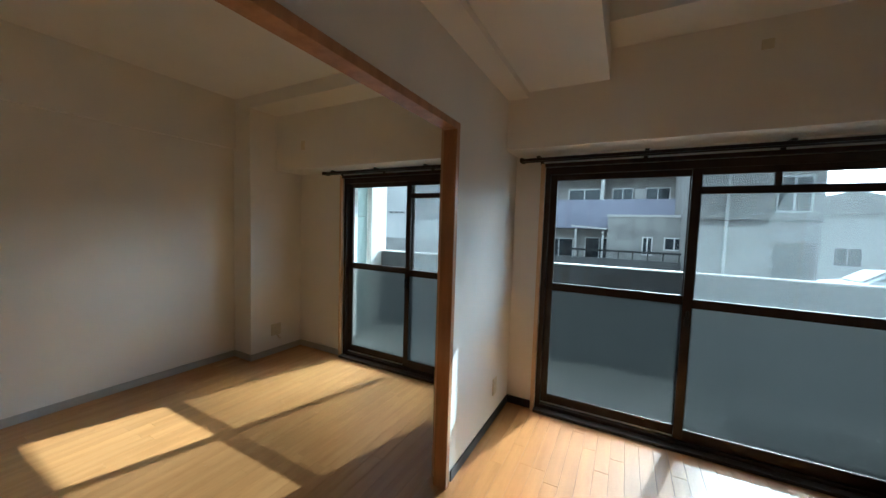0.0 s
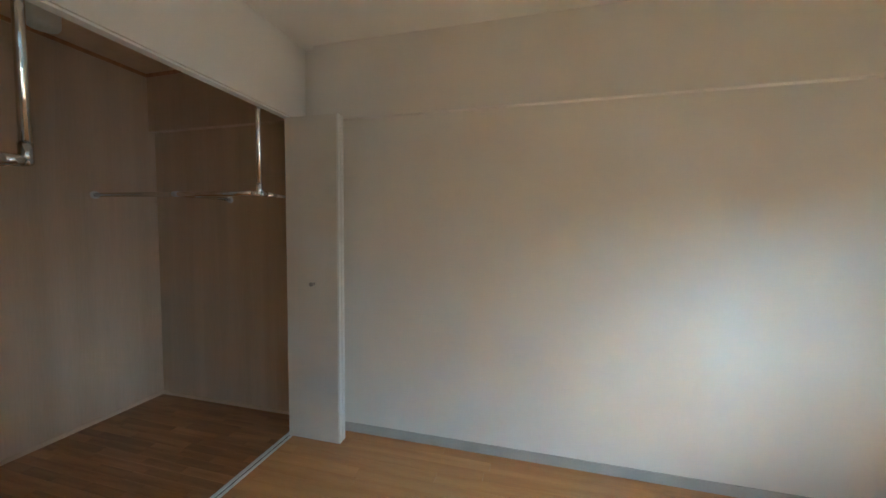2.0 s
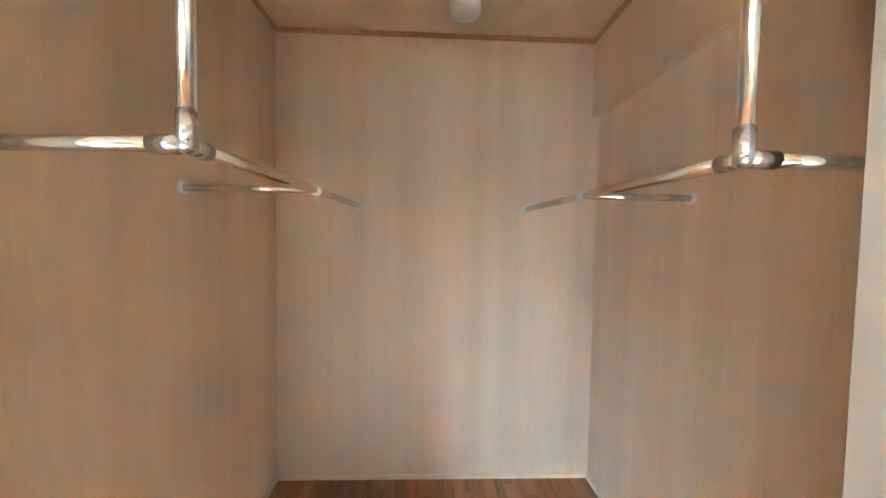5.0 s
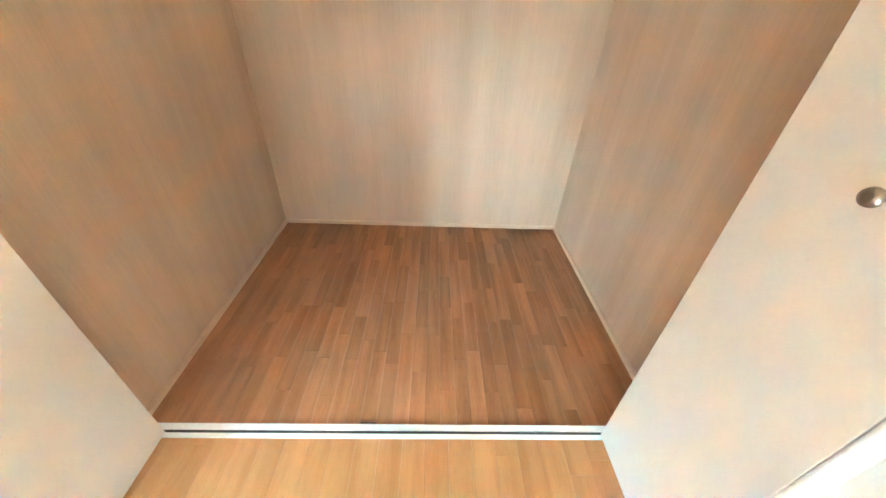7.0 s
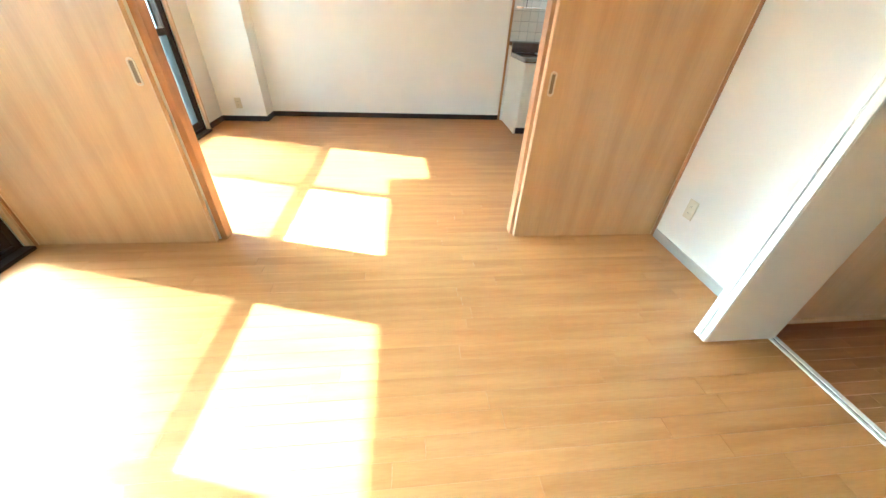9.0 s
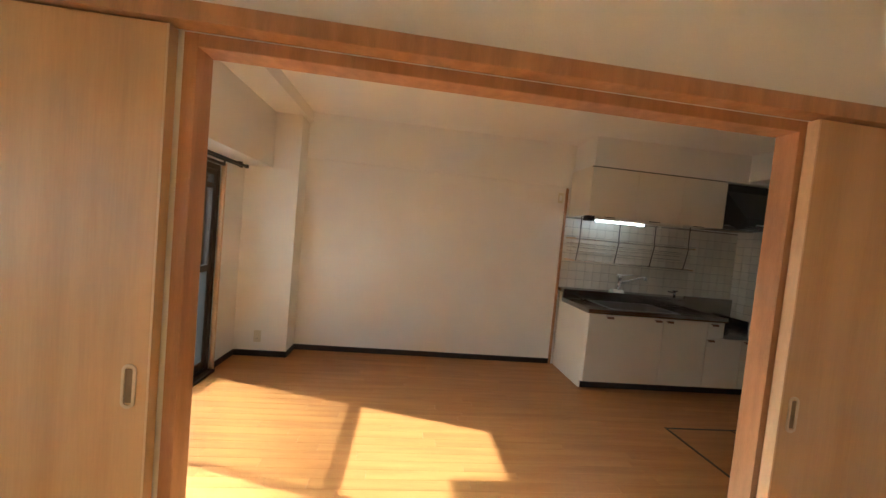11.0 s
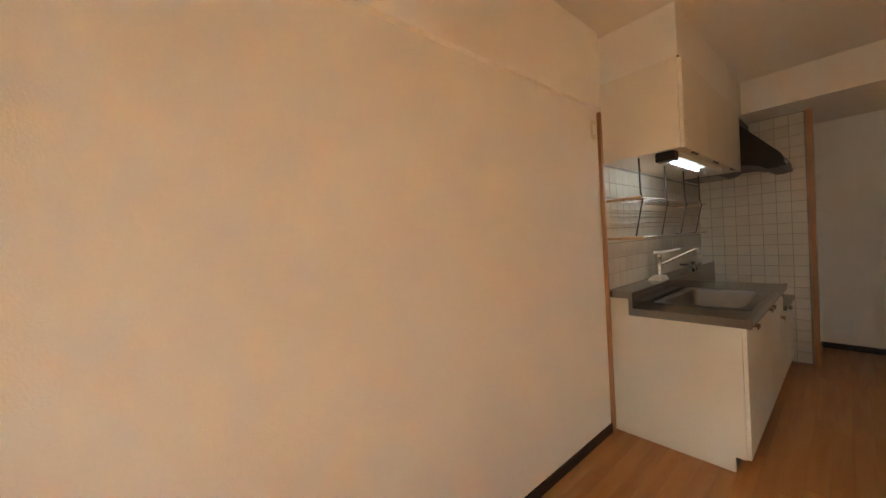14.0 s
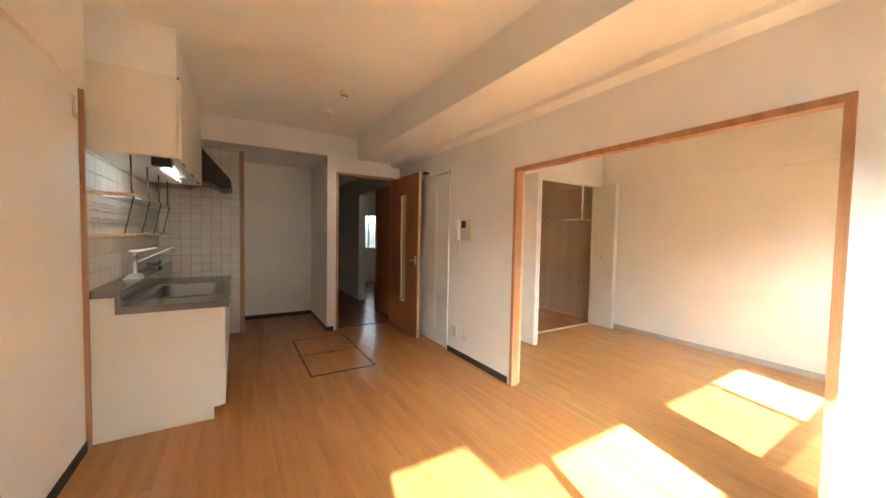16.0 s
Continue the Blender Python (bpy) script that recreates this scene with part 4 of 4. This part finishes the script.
wpart("switch_bar", boxes((-2.1005, 5.16, 1.812, -2.095, 5.26, 1.826), bevel=0.001), ALU, hd2, "pale switch strip")
wpart("filter", boxes((-2.72, 5.10, 1.778, -2.52, 5.60, 1.7865)), STEEL, hd2, "steel grease filter")

# floor hatch
fh = thing("floor_hatch", -1.18, 4.487, 0.0, "underfloor storage hatch with two lids in dark trim", "floor hatch")
HX0, HX1, HY0, HY1 = -1.49, -0.87, 3.886, 5.09
wpart("frame", boxes((HX0, HY0, 0.0003, HX1, HY0 + 0.018, 0.004), (HX0, HY1 - 0.018, 0.0003, HX1, HY1, 0.004), (HX0, HY0 + 0.018, 0.0003, HX0 + 0.018, HY1 - 0.018, 0.004), (HX1 - 0.018, HY0 + 0.018, 0.0003, HX1, HY1 - 0.018, 0.004),
                     (HX0 + 0.018, 4.480, 0.0003, HX1 - 0.018, 4.495, 0.004)), BASEDARK, fh, "dark metal hatch trim")
for a, b in ((HY0 + 0.018, 4.480), (4.495, HY1 - 0.018)):
    ld = wpart("lid", boxes((HX0 + 0.0185, a, 0.0003, HX1 - 0.0185, b, 0.0026)), PLANK_RED, fh)
for y in (4.462, 4.513):
    wpart("lift_ring", boxes((-1.22, y - 0.006, 0.0027, -1.14, y + 0.006, 0.0045), bevel=0.0008), BASEDARK, fh, "dark lift handle")

# ceiling fittings
cr = thing("ceiling_rose", -1.20, 3.885, CEIL, "cream ceiling lamp socket without a lamp", "ceiling socket")
part("base", lathe([(0.05, 0), (0.052, -0.008), (0.045, -0.02), (0.035, -0.032), (0.02, -0.034)], 28), CREAM, cr, "", True)
part("contacts", boxes((-0.03, -0.006, -0.038, 0.03, 0.006, -0.033), bevel=0.001), BLACK, cr)
sm = thing("smoke_detector", -1.215, 4.48, CEIL, "small flat white detector on the ceiling", "detector")
part("cover", lathe([(0.05, 0), (0.05, -0.010), (0.04, -0.018), (0.015, -0.02)], 28), WHITE, sm, "", True)


# ---- balcony and outside ----
structure("balcony_floor", boxes((-4.2, -1.62, -0.16, 2.7, -0.25, -0.10)), CONCRETE_L, "pale grey concrete balcony floor", "balcony")
bp = structure("balcony_parapet", boxes((-4.2, -1.585, -0.10, 2.45, -1.50, 1.0)), PARAPET, "rendered balcony parapet, its inner-face shade darkened into the colour", "parapet")
part("coping", boxes((-4.2, -1.59, 1.001, 2.45, -1.492, 1.014), bevel=0.004), PAINTWHITE, bp, "pale metal coping")
# unseen overhang, added so its stepped edge bounds the sun patches indoors
structure("unseen_slab_above", boxes((-1.9, -1.50, 2.35, 2.75, -0.25, 2.5), (-4.2, -1.15, 2.35, -1.9, -0.25, 2.5)), CONCRETE, "unseen concrete slab overhead, stepped to cut the sunlight", "balcony")
structure("balcony_pier", boxes((2.46, -1.62, -0.1, 2.75, -1.28, 2.35), bevel=0.004), CONCRETE_L, "pale grey pier at the balcony end", "pier")
bs = thing("balcony_screen", 2.55, -0.76, -0.10, "pale green partition board at the balcony end", "partition board")
for i, (z0, z1) in enumerate(((-0.08, 0.70), (0.705, 1.50), (1.505, 2.33))):
    wpart("board", boxes((2.54, -1.27, z0, 2.556, -0.27, z1), bevel=0.001), GREENPANEL, bs)
wpart("post", boxes((2.535, -1.278, -0.1, 2.562, -1.2705, 2.35), (2.535, -0.268, -0.1, 2.562, -0.252, 2.35)), PVC, bs)
ac = thing("air_vent_box", -1.9, -1.0, -0.10, "grey box lying on the balcony floor", "box")
wpart("box", boxes((-2.35, -0.80, -0.099, -1.55, -0.45, 0.16), bevel=0.01), CONCRETE_D, ac)

GZ = -1.25
structure("ground", boxes((-400, -600, GZ - 0.2, 400, -1.9, GZ)), ASPHALT, "dark asphalt yard and street", "ground")
structure("wall_outer_below", boxes((-12, -1.9, GZ, 12, -1.63, -0.16)), CONCRETE, "outer wall below the balcony", "wall")


def facade_window(parent, x0, x1, z0, z1, y, name="window"):
    w = wpart(name, boxes((x0, y - 0.02, z0, x1, y + 0.015, z1)), DARKGLASS, parent)
    fr2 = part("frame", boxes((x0 - 0.05, y - 0.02, z0 - 0.05, x0, y + 0.04, z1 + 0.05), (x1, y - 0.02, z0 - 0.05, x1 + 0.05, y + 0.04, z1 + 0.05), (x0, y - 0.02, z1, x1, y + 0.04, z1 + 0.05), (x0, y - 0.02, z0 - 0.05, x1, y + 0.06, z0),
                              ((x0 + x1) / 2 - 0.025, y - 0.02, z0, (x0 + x1) / 2 + 0.025, y + 0.03, z1)), ALU, w)
    return w


ap = thing("apartment_building", 0.0, -18.0, GZ, "grey apartment block with blue-grey balcony fronts", "building")
wpart("wall", boxes((-3.4, -26, GZ, 4.4, -18.2, 7.5)), CONCRETE, ap)
wpart("roof_edge", boxes((-3.6, -26, 7.5, 4.6, -18.0, 7.75)), CONCRETE_D, ap)
for z in (1.72, 4.42):
    bf = wpart("balcony", boxes((-3.1, -17.0, z, 4.4, -16.9, z + 1.36), (-3.1, -18.2, z - 0.15, 4.4, -16.9, z - 0.001)), BLUEGREY, ap, "blue-grey balcony front")
    for x in (-3.0, 0.42, 4.0):
        wpart("divider", boxes((x - 0.08, -18.2, z + 1.365, x + 0.08, -16.95, z + 2.5)), PAINTWHITE, ap)
    for x0, x1 in ((0.6, 2.2), (-0.95, -0.05), (-2.6, -1.6), (2.9, 3.8)):
        facade_window(ap, x0, x1, z + 0.3, z + 2.0, -18.185)
    wpart("air_conditioner", boxes((-1.55, -18.15, z + 1.4, -1.05, -17.8, z + 1.95), bevel=0.02), PAINTWHITE, ap)
for x0, x1, z1 in ((1.9, 3.4, 0.95), (-0.2, 1.2, 1.05), (3.6, 4.2, 0.9)):
    facade_window(ap, x0, x1, GZ + 0.9, z1, -18.185)
an = thing("annex_building", -1.6, -15.5, GZ, "low concrete annex with two small dark windows", "building")
wpart("wall", boxes((-3.15, -16.8, GZ, -0.02, -14.6, 2.1)), CONCRETE, an)
wpart("roof_edge", boxes((-3.2, -16.8, 2.1, 0.03, -14.55, 2.2)), PAINTWHITE, an)
facade_window(an, -1.75, -1.45, 0.5, 1.2, -14.585)
facade_window(an, -2.9, -2.25, 0.75, 1.2, -14.585)
cn = thing("carport", 0.7, -15.2, GZ, "white flat carport roof on slim posts", "carport")
wpart("roof", prism([(0.0, 1.50), (1.5, 1.62), (1.5, 1.70), (0.0, 1.58)], "y", -16.2, -14.3), PAINTWHITE, cn)
for x in (0.15, 1.3):
    wpart("post", boxes((x - 0.04, -14.5, GZ, x + 0.04, -14.42, 1.52)), PAINTWHITE, cn)
fe = thing("boundary_fence", 0.0, -12.6, GZ, "dark boundary wall with a railing on top", "fence")
wpart("wall", boxes((-2.6, -12.7, GZ, 5.0, -12.5, 0.35)), CONCRETE_D, fe)
wpart("rail", boxes((-2.6, -12.63, 0.62, 5.0, -12.57, 0.70)), BLACK, fe)
for i in range(16):
    x = -2.55 + i * 0.5
    wpart("post", boxes((x - 0.02, -12.62, 0.351, x + 0.02, -12.58, 0.619)), BLACK, fe)
gb = thing("grey_house", -4.2, -11.5, GZ, "grey rendered house with a rain pipe and shuttered window", "building")
wpart("wall", boxes((-5.65, -17.5, GZ, -2.75, -11.0, 5.6)), CONCRETE, gb)
wpart("roof", prism([(-5.95, 5.6), (-2.45, 5.6), (-4.2, 6.9)], "y", -17.7, -10.8), CONCRETE_D, gb)
wpart("string_course", boxes((-5.67, -11.0, 1.85, -2.74, -10.96, 1.92)), CONCRETE_D, gb)
facade_window(gb, -5.36, -4.66, 2.18, 3.15, -10.985)
dr = wpart("shutter", boxes((-5.55, -11.0, -0.2, -4.65, -10.96, 1.25)), CONCRETE_D, gb, "grey roller shutter")
for i in range(12):
    part("slat", boxes((-5.53, -10.96, -0.18 + i * 0.118, -4.67, -10.945, -0.085 + i * 0.118)), CONCRETE_D, dr)
wpart("rain_pipe", tubes(((-3.5, -10.93, GZ), (-3.5, -10.93, 5.55), 0.045)), PAINTWHITE, gb)
hw = thing("white_house", 8.0, -9.5, GZ, "white rendered house wall with small vents", "building")
wpart("wall", boxes((4.95, -16.0, GZ, 14.0, -9.0, 6.8)), PAINTWHITE, hw)
wpart("plinth", boxes((4.93, -9.0, GZ, 14.0, -8.95, 0.9)), CONCRETE, hw)
for x in (7.35, 7.62, 7.9):
    wpart("vent", boxes((x - 0.07, -9.0, 1.93, x + 0.07, -8.93, 1.98), bevel=0.01), CONCRETE_D, hw)
wpart("roof_edge", boxes((4.8, -16.2, 6.8, 14.2, -8.8, 7.0)), CONCRETE_D, hw)


def low_house(x, y, w, d, h, label, m):
    b = thing("town_house", x, y, GZ, label, "building")
    wpart("wall", boxes((x - w / 2, y - d / 2, GZ, x + w / 2, y + d / 2, GZ + h)), m, b)
    wpart("roof", prism([(x - w / 2 - 0.4, GZ + h), (x + w / 2 + 0.4, GZ + h), (x, GZ + h + 1.5)], "y", y - d / 2 - 0.4, y + d / 2 + 0.4), CONCRETE, b)
    n = max(2, int(d / 2.6))
    for k in range(n):
        yy = y - d / 2 + d * (k + 0.5) / n
        for z in (GZ + 1.0, GZ + 3.6):
            if z + 1.2 < GZ + h:
                w1 = wpart("window", boxes((x + w / 2 - 0.02, yy - 0.6, z, x + w / 2 + 0.015, yy + 0.6, z + 1.1)), DARKGLASS, b)
                part("frame", boxes((x + w / 2 - 0.01, yy - 0.66, z - 0.06, x + w / 2 + 0.05, yy + 0.66, z), (x + w / 2 - 0.01, yy - 0.66, z + 1.1, x + w / 2 + 0.05, yy + 0.66, z + 1.16), (x + w / 2 - 0.01, yy - 0.03, z, x + w / 2 + 0.04, yy + 0.03, z + 1.1)), PVC, w1)
    facade = max(2, int(w / 2.6))
    for k in range(facade):
        xx = x - w / 2 + w * (k + 0.5) / facade
        for z in (GZ + 1.0, GZ + 3.6):
            if z + 1.2 < GZ + h:
                facade_window(b, xx - 0.6, xx + 0.6, z, z + 1.1, y + d / 2)


low_house(-26.0, -27.0, 9.0, 12.0, 5.6, "white two-storey town house across the yard", PAINTWHITE)
low_house(-13.0, -32.0, 9.0, 8.0, 4.2, "pale low town house behind the parked cars", PAINTWHITE)
low_house(-38.0, -20.0, 9.0, 10.0, 6.0, "grey two-storey town house further off", CONCRETE)


def car(x, y, rz, paint, label):
    c = thing("parked_car", x, y, GZ, label, "car", "parked cars")
    body = bmesh.new()
    prof = [(-2.0, 0.35), (2.05, 0.35), (2.1, 0.62), (1.95, 0.82), (1.05, 0.95), (0.35, 1.42), (-1.25, 1.45), (-1.95, 0.98), (-2.1, 0.7)]
    rings = []
    for yy, s in ((-0.82, 0.96), (-0.62, 1.0), (0.62, 1.0), (0.82, 0.96)):
        rings.append([body.verts.new((px * (s if abs(yy) > 0.7 else 1.0), yy if pz < 1.0 else yy * 0.84, pz)) for px, pz in prof])
    n = len(prof)
    for a, b in zip(rings, rings[1:]):
        for k in range(n):
            body.faces.new((a[k], a[(k + 1) % n], b[(k + 1) % n], b[k]))
    body.faces.new(rings[0][::-1])
    body.faces.new(rings[-1])
    bmesh.ops.recalc_face_normals(body, faces=list(body.faces))
    part("body", bevelled(body, 0.03), paint, c)
    for s in (-1, 1):
        part("side_window", prism([(0.85, 1.0), (0.32, 1.36), (-1.15, 1.38), (-1.55, 1.02)], "y", s * 0.74, s * 0.80), DARKGLASS, c)
    part("windscreen", prism([(1.02, 0.985), (0.40, 1.40), (0.43, 1.43), (1.10, 0.98)], "y", -0.55, 0.55), DARKGLASS, c)
    for px in (-1.3, 1.3):
        for s in (-1, 1):
            w = part("wheel", tubes(((px, s * 0.66, 0.31), (px, s * 0.84, 0.31), 0.31), sides=20), BLACK, c)
            part("rim", tubes(((px, s * 0.83, 0.31), (px, s * 0.85, 0.31), 0.19), sides=16), ALU, w)
    c.rotation_euler = (0, 0, radians(rz))


CARWHITE = material("car_white", (0.75, 0.76, 0.77), 0.25, coat=0.5, var=0.01)
CARGREY = material("car_grey", (0.16, 0.17, 0.18), 0.25, coat=0.5, var=0.02)
car(-10.2, -18.0, 8, CARWHITE, "white small car parked in the yard")
car(-12.6, -14.5, 5, CARGREY, "dark grey small car parked in the yard")
car(-14.0, -18.4, 8, CARWHITE, "white small car parked further along the yard")


# ---- boards and tiles ----
def strip_floor(parent, x0, x1, y0, y1, width, lengths, mat, seed, skip=None, thick=0.011):
    rnd = random.Random(seed)
    cache = {}
    rows = round((x1 - x0) / width)
    w = (x1 - x0) / rows
    for r in range(rows):
        xa = x0 + r * w
        y = y0 - rnd.random() * lengths[0]
        while y < y1:
            ln = rnd.choice(lengths)
            a, b = max(y, y0), min(y + ln, y1)
            y += ln
            if b - a < 0.02:
                continue
            key = round(b - a, 3)
            if key not in cache:
                bm = boxes((0.0003, 0.0003, -thick, w - 0.0003, key - 0.0003, 0))
                bmesh.ops.bevel(bm, geom=[e for e in bm.edges if all(v.co.z > -1e-6 for v in e.verts)], offset=0.0007, segments=1, affect="EDGES")
                me = bpy.data.meshes.new("board")
                bm.to_mesh(me)
                bm.free()
                me.materials.append(mat)
                cache[key] = me
            ob = new("board", cache[key])
            ob.location = (xa, a, 0)
            ob.parent = parent


fl = structure("floor_living", boxes((XW, YS, -0.0119, 0.03, 5.42, -0.0113)), SUBFLOOR, "orange-brown laminate strip floor of the living kitchen", "floor")
strip_floor(fl, XW, 0.03, YS, 5.42, 0.0792, (0.91, 0.91, 1.21), PLANK_RED, 5)
fb = structure("floor_bedroom", boxes((0.03, YS, -0.0119, XE, 3.914, -0.0113)), SUBFLOOR, "orange-brown laminate strip floor of the bedroom", "floor")
strip_floor(fb, 0.03, XE, YS, 3.911, 0.0792, (0.91, 0.91, 1.21), PLANK, 6)
fa = structure("floor_alcove", boxes((XW, 5.42, -0.0119, -1.03, 6.5, -0.0113)), SUBFLOOR, "orange-brown laminate strip floor of the fridge alcove", "floor")
strip_floor(fa, XW, -1.99, 5.42, 5.7255, 0.0792, (0.91, 1.21), PLANK_RED, 11)
strip_floor(fa, -1.99, -1.03, 5.42, 6.46, 0.0792, (0.91, 1.21), PLANK_RED, 7)
fcl = structure("floor_closet", boxes((CX0, 3.956, -0.0119, CX1, CY1, -0.0113)), SUBFLOOR, "brown wood strip floor inside the closet", "floor")
strip_floor(fcl, CX0, CX1, 3.956, CY1, 0.0565, (0.24, 0.30, 0.36, 0.45), CLOSETPLANK, 8)
fhall = structure("floor_hall", boxes((-1.0, 5.42, -0.0119, 2.0, 9.6, -0.0113)), SUBFLOOR, "dark glossy strip floor of the hall", "floor")
strip_floor(fhall, -0.915, 2.0, 5.42, 9.6, 0.146, (1.82,), CLOSETPLANK, 9)
structure("trim_hall_threshold", boxes((-0.888, 5.405, 0.0, -0.112, 5.43, 0.004)), BASEDARK, "dark strip at the hall doorway", "trim")


def tile_field(parent, origin, u, v, nu, nv, size):
    bm = boxes((0.0019, 0.0019, 0, size - 0.0019, size - 0.0019, 0.005))
    bmesh.ops.bevel(bm, geom=[e for e in bm.edges if all(p.co.z > 0.004 for p in e.verts)], offset=0.0012, segments=1, affect="EDGES")
    me = bpy.data.meshes.new("tile")
    bm.to_mesh(me)
    bm.free()
    me.materials.append(TILE)
    u, v = Vector(u), Vector(v)
    n = u.cross(v)
    m = Matrix((u, v, n)).transposed().to_4x4()
    for i in range(nu):
        for j in range(nv):
            ob = new("tile", me)
            ob.matrix_world = Matrix.Translation(Vector(origin) + u * size * i + v * size * j) @ m
            ob.parent = parent


tw = structure("wall_tiles_north", boxes((XW, 5.7262, 0, -2.004, 5.7278, 2.318)), GROUT, "white square wall tiles beside the stove", "tiled wall")
tile_field(tw, (XW + 0.004, 5.726, 0.012), (1, 0, 0), (0, 0, 1), 8, 23, 0.1)
ts = structure("wall_tiles_west", boxes((XW, 3.46, 0.90, XW + 0.0015, 5.726, 1.775)), GROUT, "white square wall tiles behind the sink", "tiled wall")
tile_field(ts, (XW + 0.0015, 3.462, 0.936), (0, 1, 0), (0, 0, 1), 22, 8, 0.1028)
